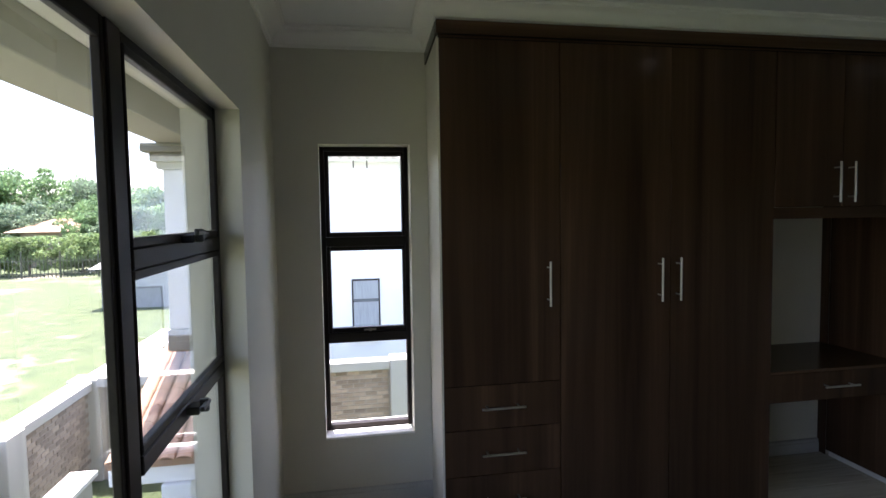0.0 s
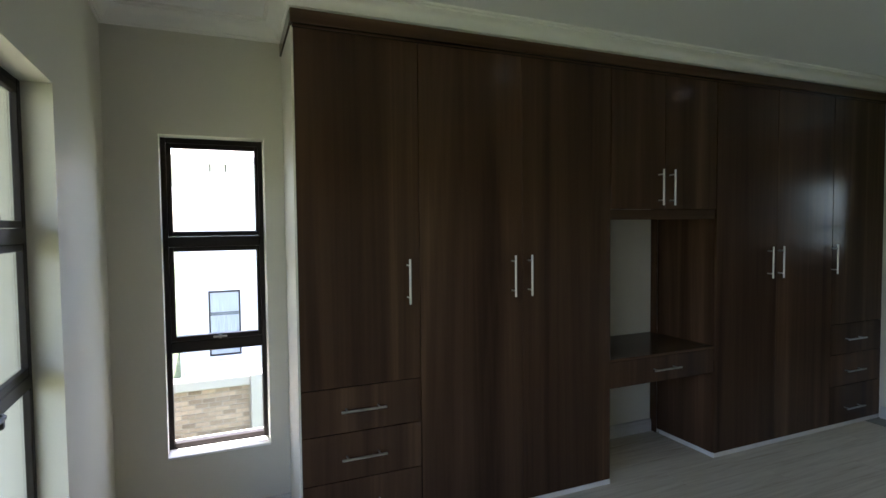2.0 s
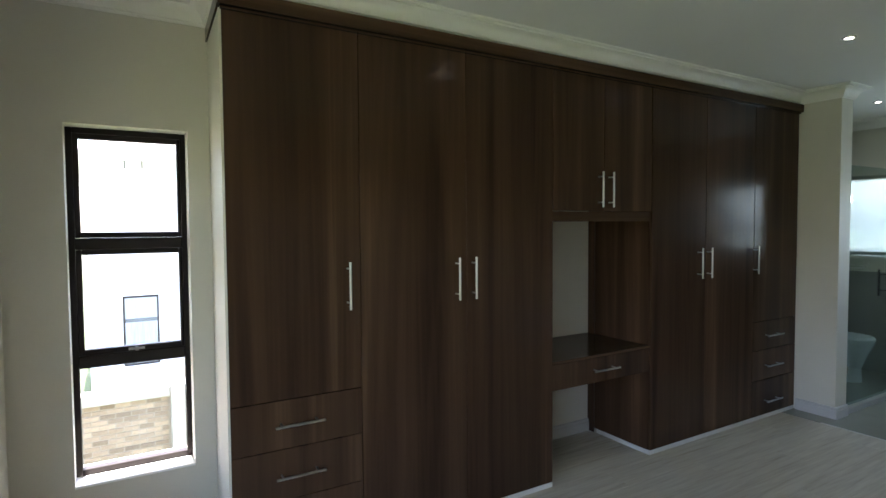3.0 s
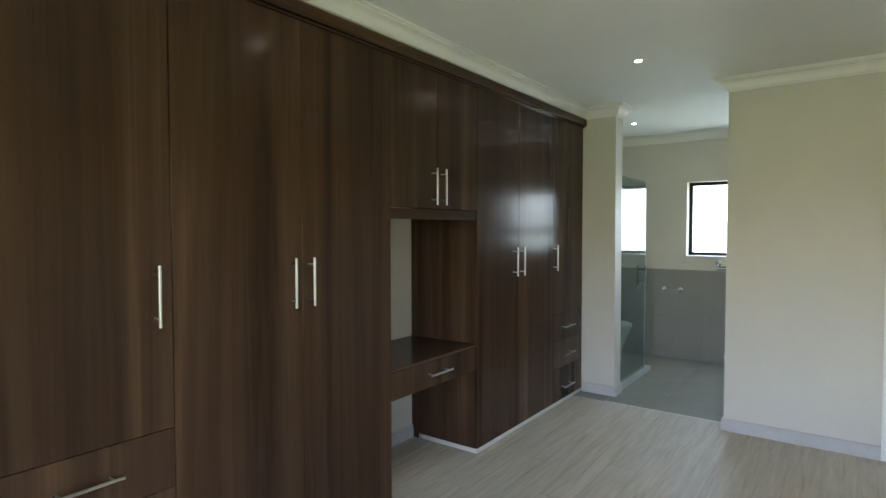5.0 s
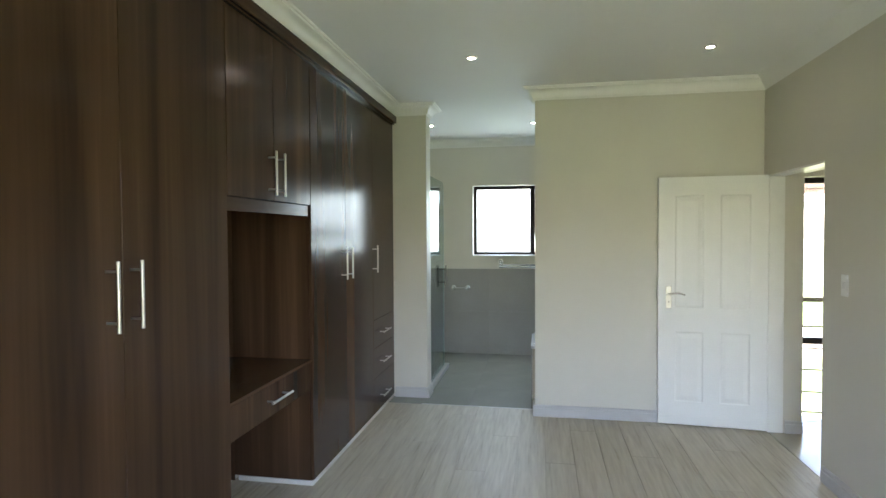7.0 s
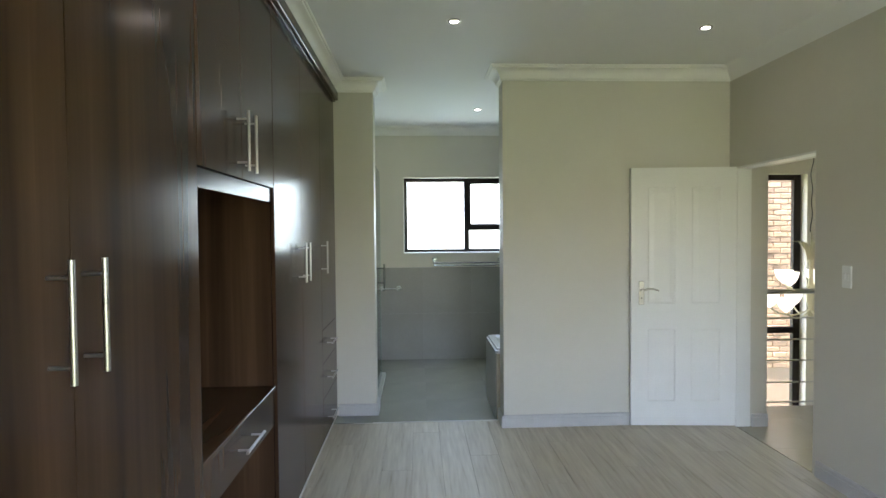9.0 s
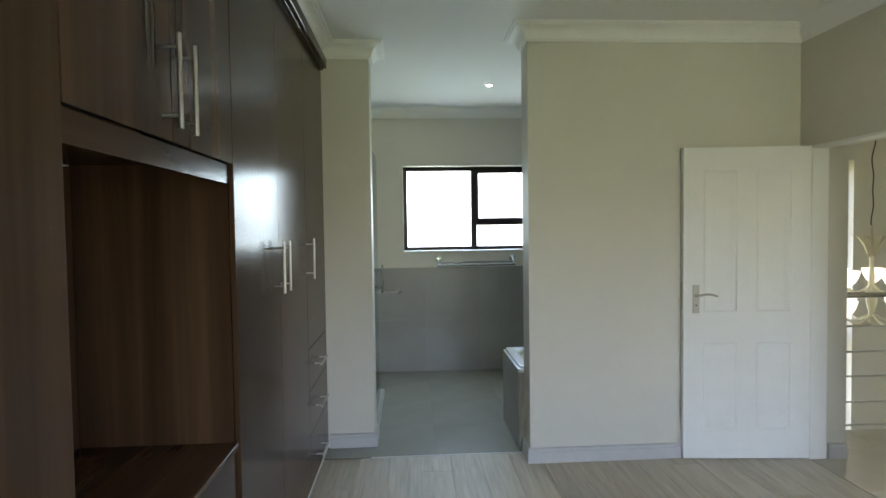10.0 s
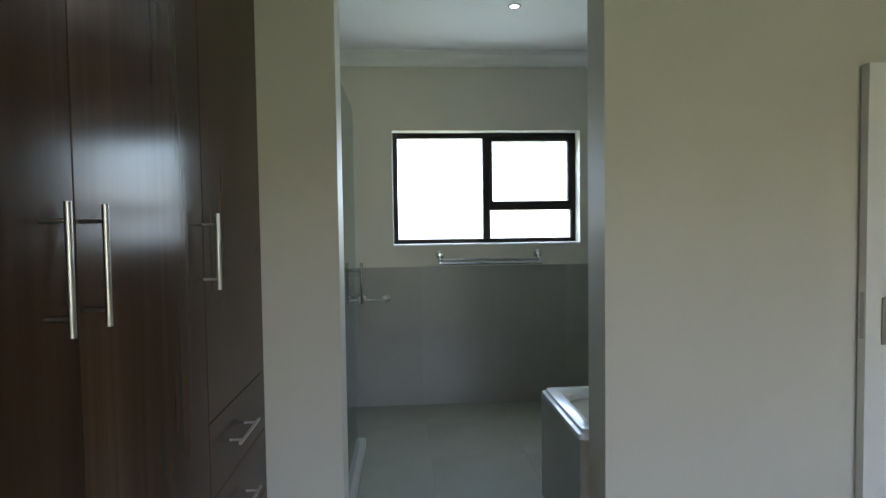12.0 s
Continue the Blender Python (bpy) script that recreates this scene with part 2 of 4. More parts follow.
def ground_mat():
    m = bpy.data.materials.new("lawn")
    m.use_nodes = True
    n, l = m.node_tree.nodes, m.node_tree.links
    b = n["Principled BSDF"]
    b.inputs["Roughness"].default_value = 0.9
    tc = n.new("ShaderNodeTexCoord")
    outs = []
    for s, d in ((0.16, 5), (1.4, 6), (14.0, 4)):
        t = n.new("ShaderNodeTexNoise")
        t.inputs["Scale"].default_value, t.inputs["Detail"].default_value = s, d
        l.new(tc.outputs["Object"], t.inputs["Vector"])
        outs.append(t.outputs[0])
    green = n.new("ShaderNodeValToRGB")
    green.color_ramp.elements[0].position, green.color_ramp.elements[0].color = 0.34, (0.030, 0.050, 0.014, 1)
    green.color_ramp.elements[1].position, green.color_ramp.elements[1].color = 0.66, (0.088, 0.118, 0.040, 1)
    mixn = n.new("ShaderNodeMix")
    mixn.inputs["Factor"].default_value = 0.45
    l.new(outs[1], mixn.inputs["A"]), l.new(outs[2], mixn.inputs["B"])
    l.new(mixn.outputs[0], green.inputs[0])
    sand = n.new("ShaderNodeValToRGB")
    sand.color_ramp.elements[0].position, sand.color_ramp.elements[0].color = 0.535, (0, 0, 0, 1)
    sand.color_ramp.elements[1].position, sand.color_ramp.elements[1].color = 0.62, (1, 1, 1, 1)
    add = n.new("ShaderNodeMix")
    add.inputs["Factor"].default_value = 0.25
    l.new(outs[0], add.inputs["A"]), l.new(outs[1], add.inputs["B"])
    l.new(add.outputs[0], sand.inputs[0])
    mx = n.new("ShaderNodeMix")
    mx.data_type = "RGBA"
    l.new(sand.outputs[0], mx.inputs["Factor"])
    l.new(green.outputs[0], mx.inputs[6])
    mx.inputs[7].default_value = (0.25, 0.215, 0.16, 1)
    l.new(mx.outputs[2], b.inputs["Base Color"])
    bp = n.new("ShaderNodeBump")
    bp.inputs["Distance"].default_value = 0.05
    l.new(outs[2], bp.inputs["Height"]), l.new(bp.outputs[0], b.inputs["Normal"])
    return m


LAWN = ground_mat()


# ---- building helpers ----
def box(bm, x0, x1, y0, y1, z0, z1, bevel=0.0, seg=1):
    made = bmesh.ops.create_cube(bm, size=1.0)["verts"]
    for v in made:
        v.co = Vector(((x0 + x1) / 2 + v.co.x * (x1 - x0), (y0 + y1) / 2 + v.co.y * (y1 - y0), (z0 + z1) / 2 + v.co.z * (z1 - z0)))
    if bevel:
        edges = {e for v in made for e in v.link_edges}
        bmesh.ops.bevel(bm, geom=list(edges), offset=bevel, segments=seg, affect="EDGES", profile=0.5)
    return bm


def rod(bm, a, b, r, seg=12, r2=None):
    a, b = Vector(a), Vector(b)
    m = Matrix.Translation((a + b) / 2) @ (b - a).to_track_quat("Z", "Y").to_matrix().to_4x4()
    bmesh.ops.create_cone(bm, cap_ends=True, segments=seg, radius1=r, radius2=r if r2 is None else r2, depth=(b - a).length, matrix=m)
    return bm


def lathe(bm, profile, seg=24, at=(0, 0, 0), cap=False):
    """profile: (radius, height) pairs turned round the vertical through at."""
    rings = []
    for r, z in profile:
        rings.append([bm.verts.new((at[0] + r * math.cos(2 * math.pi * i / seg), at[1] + r * math.sin(2 * math.pi * i / seg), at[2] + z)) for i in range(seg)])
    for p, q in zip(rings, rings[1:]):
        for i in range(seg):
            bm.faces.new((p[i], p[(i + 1) % seg], q[(i + 1) % seg], q[i]))
    if cap:
        bm.faces.new(rings[-1])
        bm.faces.new(rings[0][::-1])
    return bm


def loft(bm, rings, cap_start=True, cap_end=True):
    vs = [[bm.verts.new(p) for p in ring] for ring in rings]
    k = len(vs[0])
    for p, q in zip(vs, vs[1:]):
        for i in range(k):
            bm.faces.new((p[i], p[(i + 1) % k], q[(i + 1) % k], q[i]))
    if cap_start:
        bm.faces.new(vs[0][::-1])
    if cap_end:
        bm.faces.new(vs[-1])
    return bm


def sweep(bm, pts, profile, close_ends=True):
    """Sweeps a profile of (out to the right of the way, z) pairs along a plan polyline, mitred."""
    rings = []
    n = len(pts)
    for i, p in enumerate(pts):
        p = Vector(p)
        d0 = (p - Vector(pts[i - 1])).normalized() if i else None
        d1 = (Vector(pts[i + 1]) - p).normalized() if i < n - 1 else None
        n0 = Vector((d0.y, -d0.x)) if d0 else None
        n1 = Vector((d1.y, -d1.x)) if d1 else None
        if n0 is None:
            off = n1
        elif n1 is None:
            off = n0
        else:
            s = n0 + n1
            off = s / max(1e-6, s.dot(n1))
        rings.append([(p.x + off.x * o, p.y + off.y * o, z) for o, z in profile])
    loft(bm, rings, close_ends, close_ends)
    bmesh.ops.recalc_face_normals(bm, faces=bm.faces)
    return bm


def mesh_of(name, bm, material, smooth=False):
    me = bpy.data.meshes.new(name)
    bmesh.ops.recalc_face_normals(bm, faces=bm.faces)
    bm.to_mesh(me)
    bm.free()
    me.materials.append(material)
    if smooth:
        me.shade_smooth()
        me.set_sharp_from_angle(angle=radians(40))
    return me


def part(name, bm, material, parent=None, label="", smooth=False):
    ob = new(name, mesh_of(name, bm, material, smooth))
    ob.parent = parent
    if label:
        ob["label"] = label
    return ob


def piece(name, me, parent, m):
    ob = new(name, me)
    ob.parent = parent
    ob.matrix_basis = m
    return ob


def thing(name, label, category, at=(0, 0, 0), group="", rz=0):
    ob = new(name)
    ob.matrix_basis = pose(*at, 0, 0, rz)
    return tagged(ob, label, category, group)


def struct(name, bm, material, label, category, smooth=False):
    return tagged(part(name, bm, material, None, "", smooth), label, category, "", "structure")


def boxes(*bs, bevel=0.0):
    bm = bmesh.new()
    for b in bs:
        box(bm, *b, bevel=bevel)
    return bm


# ---- structure ----
XW, XE, YN, YS = -0.285, 5.060, 3.645, -0.085      # bedroom: window wall, door wall, wardrobe wall, entrance wall
XB, YBACK, XC = 7.488, -1.60, 2.90                # bathroom outer wall, back wall, corner of the entrance wall
H = 2.83
YC, PX, PY = 1.736, 5.435, 2.772                # door wall corner; pier face and corner
XO = XW - 0.22
WIN_W = (-0.35, 2.61, 0.42, 2.178)                # big window: y0, y1, z0, z1
WIN_N = (-0.030, 0.508, 0.420, 2.180)            # slim window: x0, x1, z0, z1
WIN_B = (1.042, 2.574, 1.306, 2.220)               # bathroom window: y0, y1, z0, z1
WIN_S = (-2.49, -0.95, -1.9, 2.25)               # stair window: y0, y1, z0, z1
NICHE, YNICHE = (2.546, 3.462, -0.011, 1.766), 3.705   # recess behind the dressing table: x0, x1, z0, z1; its back
DOOR = (4.100, 4.955, 2.040)                     # entrance: x0, x1, head


def wall_along_y(x0, x1, y0, y1, z0, z1, holes):
    bs, y = [], y0
    for a, b, c, d in sorted(holes):
        bs += [(x0, x1, y, a, z0, z1), (x0, x1, a, b, z0, c), (x0, x1, a, b, d, z1)]
        y = b
    bs.append((x0, x1, y, y1, z0, z1))
    return boxes(*bs)


def wall_along_x(y0, y1, x0, x1, z0, z1, holes):
    bs, x = [], x0
    for a, b, c, d in sorted(holes):
        bs += [(x, a, y0, y1, z0, z1)] + ([(a, b, y0, y1, z0, c)] if c > z0 else []) + [(a, b, y0, y1, d, z1)]
        x = b
    bs.append((x, x1, y0, y1, z0, z1))
    return boxes(*bs)


PAINTED = "smooth painted wall in warm light grey"
struct("wall_west", wall_along_y(XO, XW, YBACK - 0.28, YN + 0.28, -0.3, H, [WIN_W]), WALL, PAINTED + " with a large window opening", "wall")
north = wall_along_x(YN, YN + 0.28, XW, XB, -0.3, H, [WIN_N, NICHE])
box(north, NICHE[0], NICHE[1], YNICHE, YN + 0.28, NICHE[2], NICHE[3])
struct("wall_north", north, WALL, PAINTED + " with a slim window opening", "wall")
struct("wall_east", wall_along_y(XB, XB + 0.28, -3.78, YN + 0.28, -3.0, H, [WIN_S, WIN_B]), WALL, PAINTED + " of the bathroom and stairwell", "wall")
struct("wall_south", wall_along_x(YS - 0.25, YS, XC, XB, -0.02, H, [(DOOR[0], DOOR[1], -0.02, DOOR[2])]), WALL, PAINTED + " with the entrance opening", "wall")
struct("wall_door_side", boxes((XE, XE + 0.19, YS, YC, -0.02, H)), WALL, PAINTED + " between bedroom and bathroom", "wall")
struct("wall_pier", boxes((PX, PX + 0.19, PY, YN, -0.02, H)), WALL, PAINTED + " pier beside the bathroom entrance", "wall")
struct("wall_back", boxes((XW, XC, YBACK - 0.28, YBACK, -0.3, H)), WALL, PAINTED, "wall")
struct("wall_return", boxes((XC, XC + 0.2, -3.5, YS - 0.25, -0.3, H)), WALL, PAINTED, "wall")
struct("wall_landing", boxes((XC, XB, -3.78, -3.5, -3.0, H)), WALL, PAINTED + " of the stairwell", "wall")
struct("wall_stairwell", boxes((5.30, XB, YS - 0.195, YS, -3.0, -0.02), (5.10, 5.30, -3.5, YS - 0.2, -3.0, -0.25)), WALL, PAINTED + " below the landing", "wall")
bulk = boxes((0.614, PX, 3.105, YN, 2.724, H))
struct("wall_bulkhead", bulk, WALL, "painted bulkhead closing the gap above the wardrobe", "wall")
nib = loft(bmesh.new(), [[(0.589, 3.106, -0.011), (0.600, 3.106, -0.011), (0.628, YN, -0.011), (0.615, YN, -0.011)], [(0.589, 3.106, 2.652), (0.600, 3.106, 2.652), (0.628, YN, 2.652), (0.615, YN, 2.652)]])
struct("wall_nib", nib, WALL, "narrow painted return closing the end of the wardrobe", "wall")
struct("ceiling", boxes((XO, XB + 0.28, -3.78, YN + 0.28, H, H + 0.15)), CEIL, "flat white painted plaster ceiling", "ceiling")

# cornices: a cove with two small steps
CP = [(0, H - 0.103), (0.010, H - 0.103), (0.012, H - 0.090), (0.020, H - 0.088), (0.026, H - 0.068), (0.040, H - 0.046), (0.062, H - 0.031), (0.086, H - 0.024), (0.088, H - 0.014), (0.100, H - 0.012), (0.102, H + 0.001), (0, H + 0.001)]
for cname, cpts in (("trim_cornice_wardrobe", [(XC, YS - 0.002), (XC, YBACK), (XW, YBACK), (XW, YN), (0.614, YN), (0.592, 3.105), (PX, 3.105), (PX, PY), (PX + 0.19, PY), (PX + 0.19, YN)]),
                    ("trim_cornice_door_wall", [(XE + 0.19, YS), (XE + 0.19, YC), (XE, YC), (XE, YS)]),
                    ("trim_cornice_bathroom", [(XB, YN), (XB, YS)])):
    struct(cname, sweep(bmesh.new(), cpts, CP), CORN, "white moulded plaster cornice under the ceiling", "cornice", True)

struct("trim_cove_entrance", sweep(bmesh.new(), [(XE, YS), (XC, YS)], [(0, H - 0.103), (0.016, H - 0.078), (0.045, H - 0.040), (0.085, H - 0.010), (0.10, H + 0.001), (0, H + 0.001)]), CEIL, "plain plaster cove above the entrance wall", "cornice", True)

BP = [(0, 0), (0.020, 0), (0.020, 0.070), (0.016, 0.074), (0.016, 0.092), (0.010, 0.098), (0, 0.098)]
for bname, bpts in (("baseboard_window_side", [(XW, YBACK), (XW, YN), (0.613, YN)]), ("baseboard_niche", [(2.547, YNICHE), (3.455, YNICHE)]),
                    ("baseboard_pier", [(PX, 3.088), (PX, PY), (PX + 0.19, PY)]), ("baseboard_door_wall", [(XE + 0.19, YC), (XE, YC), (XE, YS)]),
                    ("baseboard_entrance", [(DOOR[0] - 0.04, YS), (XC, YS), (XC, YBACK), (XW, YBACK)]), ("baseboard_jamb", [(DOOR[1], YS - 0.125), (DOOR[1], YS - 0.25)])):
    struct(bname, sweep(bmesh.new(), bpts, BP), SKIRT, "pale grey stepped skirting board along the wall", "skirting")

# floor beds
floor = struct("floor", boxes((XW, 5.235, YS, YN, -0.3, -0.011), (XW, XC, YBACK, YS, -0.3, -0.011)), GROUT, "wood-look pale plank tile floor", "floor")
bath_floor = struct("floor_bathroom", boxes((5.236, XB, YS, YN, -0.3, -0.006)), BGROUT, "grey-beige square tile floor of the bathroom", "floor")
land_floor = struct("floor_landing", boxes((3.1, 5.42, -3.5, YS - 0.005, -0.25, -0.011)), GROUT, "beige tile floor of the landing", "floor")
struct("floor_stairwell", boxes((5.1, XB, -3.5, YS, -3.2, -3.0)), LTILE, "tile floor at the foot of the stairwell", "floor")


struct("trim_threshold", boxes((5.226, 5.238, YC - 0.015, PY + 0.015, -0.012, 0.0025), bevel=0.001), PLINTH, "thin pale strip between plank floor and bathroom tiles", "threshold")


# ---- windows ----
def window(name, label, frame_boxes, panes, pane_mat):
    w = new(name)
    tagged(w, label, "window", "", "structure")
    for nm, b in frame_boxes:
        part(nm, boxes(b, bevel=0.003), BRONZE, w)
    for b in panes:
        p = part("pane", boxes(b), pane_mat, w)
        p.visible_shadow = False
    return w


def stay(w, at, axis):
    """small black window catch with a lever"""
    bm = boxes((-0.03, 0.03, -0.018, 0.018, -0.012, 0.012), bevel=0.003)
    box(bm, -0.010, 0.010, 0.014, 0.040, -0.01, 0.03, bevel=0.003)
    box(bm, -0.012, 0.075, 0.030, 0.044, 0.012, 0.026, bevel=0.003)
    o = part("catch", bm, BLACK, w, "black window catch")
    o.matrix_basis = pose(*at, 0, 0, axis)


# slim window in the wardrobe wall
x0, x1, z0, z1 = WIN_N
fy = YN + 0.12
fb = [("frame_side", (x0, x0 + 0.028, fy, fy + 0.06, z0, z1)), ("frame_side", (x1 - 0.026, x1, fy, fy + 0.06, z0, z1)),
      ("frame_head", (x0 + 0.028, x1 - 0.026, fy + 0.002, fy + 0.058, z1 - 0.028, z1)), ("frame_sill", (x0 + 0.028, x1 - 0.026, fy + 0.002, fy + 0.058, z0, z0 + 0.032)),
      ("transom", (x0 + 0.028, x1 - 0.026, fy - 0.004, fy + 0.056, 1.570, 1.628)), ("transom", (x0 + 0.028, x1 - 0.026, fy - 0.004, fy + 0.056, 0.970, 1.032))]
for za, zb in ((1.033, 1.569), (1.629, z1 - 0.029)):
    fb += [("sash_side", (x0 + 0.029, x0 + 0.053, fy + 0.006, fy + 0.050, za, zb)), ("sash_side", (x1 - 0.043, x1 - 0.027, fy + 0.006, fy + 0.050, za, zb)),
           ("sash_rail", (x0 + 0.053, x1 - 0.043, fy + 0.007, fy + 0.049, za, za + 0.028)), ("sash_rail", (x0 + 0.053, x1 - 0.043, fy + 0.007, fy + 0.049, zb - 0.026, zb))]
wn1 = window("window_1", "slim dark bronze aluminium window with three stacked panes", fb,
             [(x0 + 0.024, x1 - 0.022, fy + 0.03, fy + 0.034, a, b) for a, b in ((z0 + 0.03, 0.972), (1.035, 1.567), (1.631, z1 - 0.03))], GLASS)
part("catch", boxes((0.215, 0.290, fy - 0.004, fy + 0.006, 1.040, 1.052), (0.245, 0.262, fy - 0.012, fy - 0.003, 1.036, 1.056), bevel=0.002), CHROME, wn1, "small steel window catch")
part("window_sill", boxes((x0, x1, YN - 0.004, fy, z0 - 0.012, z0 + 0.002), bevel=0.003), WHITEW, wn1, "white sill")

# large window: two coupled lights, of which one has three stacked panes
y0, y1, z0, z1 = WIN_W
fx = XW - 0.091
YM, YP, FD = 1.580, 1.690, 0.024      # coupling mullion between the two lights; depth of the frames
fb = [("frame_side", (fx - FD, fx, y1 - 0.030, y1, z0, z1)), ("frame_side", (fx - FD, fx, y0, y0 + 0.06, z0, z1)),
      ("frame_side", (fx - FD, fx - 0.002, YM, YM + 0.020, z0, z1)), ("frame_side", (fx - FD, fx - 0.002, YP - 0.016, YP, z0, z1)),
      ("frame_head", (fx - FD, fx - 0.002, y0 + 0.06, YM, z1 - 0.050, z1)), ("frame_head", (fx - FD, fx - 0.002, YP, y1 - 0.030, z1 - 0.026, z1)),
      ("frame_sill", (fx - FD, fx - 0.002, y0 + 0.06, YM, z0, z0 + 0.06)), ("frame_sill", (fx - FD, fx - 0.002, YP, y1 - 0.030, z0, z0 + 0.06)),
      ("mullion", (fx - FD - 0.004, fx + 0.004, YM + 0.021, YP - 0.017, z0, z1 - 0.001)),
      ("transom", (fx - FD, fx + 0.004, YP, y1 - 0.030, 1.632, 1.682)), ("transom", (fx - FD, fx + 0.004, YP, y1 - 0.030, 1.142, 1.190))]
for za, zb in ((1.191, 1.631), (1.683, z1 - 0.027)):
    fb += [("sash_side", (fx - FD + 0.004, fx + 0.003, YP + 0.001, YP + 0.008, za, zb)), ("sash_side", (fx - FD + 0.004, fx + 0.003, y1 - 0.050, y1 - 0.031, za, zb)),
           ("sash_rail", (fx - FD + 0.005, fx + 0.002, YP + 0.008, y1 - 0.050, za, za + 0.024)), ("sash_rail", (fx - FD + 0.005, fx + 0.002, YP + 0.008, y1 - 0.050, zb - 0.024, zb))]
wn2 = window("window_2", "large dark bronze aluminium window with coupled panes and black catches", fb,
             [(fx - 0.016, fx - 0.012, YP - 0.005, y1 - 0.028, a, b) for a, b in ((z0 + 0.055, 1.144), (1.193, 1.629), (1.685, z1 - 0.030))]
             + [(fx - 0.016, fx - 0.012, y0 + 0.055, YM + 0.005, z0 + 0.055, z1 - 0.045)], GLASS)
stay(wn2, (fx + 0.022, 2.10, 1.690), -90)
stay(wn2, (fx + 0.022, 2.08, 1.170), -90)
part("window_sill", boxes((fx, XW + 0.004, y0, y1, z0 - 0.012, z0 + 0.002), bevel=0.003), WHITEW, wn2, "white sill")

# bathroom window
y0, y1, z0, z1 = WIN_B
fx = XB + 0.12
ym, zt = 1.798, 1.604
fb = [("frame_side", (fx, fx + 0.06, y0, y0 + 0.04, z0, z1)), ("frame_side", (fx, fx + 0.06, y1 - 0.04, y1, z0, z1)),
      ("frame_head", (fx + 0.002, fx + 0.058, y0 + 0.04, y1 - 0.04, z1 - 0.042, z1)), ("frame_sill", (fx + 0.002, fx + 0.058, y0 + 0.04, y1 - 0.04, z0, z0 + 0.04)),
      ("mullion", (fx - 0.006, fx + 0.056, ym - 0.030, ym + 0.030, z0 + 0.04, z1 - 0.042)), ("transom", (fx - 0.008, fx + 0.056, y0 + 0.04, ym - 0.030, zt - 0.025, zt + 0.025)),
      ("casement", (fx - 0.008, fx + 0.054, y0 + 0.04, y0 + 0.066, zt + 0.025, z1 - 0.042)), ("casement", (fx - 0.008, fx + 0.054, ym - 0.052, ym - 0.031, zt + 0.025, z1 - 0.042)), ("casement", (fx - 0.007, fx + 0.054, y0 + 0.066, ym - 0.052, z1 - 0.068, z1 - 0.042)),
      ("casement", (fx - 0.007, fx + 0.054, y0 + 0.066, ym - 0.052, zt + 0.025, zt + 0.052))]
wn3 = window("window_3", "dark bronze aluminium bathroom window with frosted panes", fb,
             [(fx + 0.03, fx + 0.034, ym + 0.026, y1 - 0.035, z0 + 0.035, z1 - 0.038), (fx + 0.03, fx + 0.034, y0 + 0.035, ym - 0.027, z0 + 0.035, zt - 0.022), (fx + 0.03, fx + 0.034, y0 + 0.062, ym - 0.048, zt + 0.048, z1 - 0.064)], FROST)
part("window_sill", boxes((XB - 0.012, fx, y0, y1, z0 - 0.012, z0 + 0.003), bevel=0.003), WHITEW, wn3, "white sill")

# stair window
y0, y1, z0, z1 = WIN_S
fb = [("frame_side", (fx, fx + 0.06, y0, y0 + 0.09, z0, z1)), ("frame_side", (fx, fx + 0.06, y1 - 0.09, y1, z0, z1)),
      ("frame_head", (fx + 0.002, fx + 0.058, y0 + 0.09, y1 - 0.09, z1 - 0.07, z1)), ("frame_sill", (fx + 0.002, fx + 0.058, y0 + 0.09, y1 - 0.09, z0, z0 + 0.06)),
      ("transom", (fx - 0.006, fx + 0.056, y0 + 0.09, y1 - 0.09, 0.22, 0.30))]
window("window_4", "tall dark bronze aluminium stair window", fb, [(fx + 0.03, fx + 0.034, y0 + 0.085, y1 - 0.085, a, b) for a, b in ((z0 + 0.055, 0.225), (0.295, z1 - 0.065))], GLASS)


# ---- entrance door ----
frm = new("door_frame")
tagged(frm, "white painted steel frame round the entrance", "door frame", "", "structure")
for nm, b in (("jamb", (DOOR[1] - 0.012, DOOR[1] - 0.0005, YS - 0.11, YS + 0.004, 0, DOOR[2] - 0.015)), ("jamb", (DOOR[0] + 0.0005, DOOR[0] + 0.008, YS - 0.11, YS - 0.003, 0, DOOR[2] - 0.015)), ("head", (DOOR[0] + 0.0005, DOOR[1] - 0.0005, YS - 0.11, YS + 0.003, DOOR[2] - 0.015, DOOR[2] - 0.0005))):
    part(nm, boxes(b, bevel=0.002), DOORW, frm)


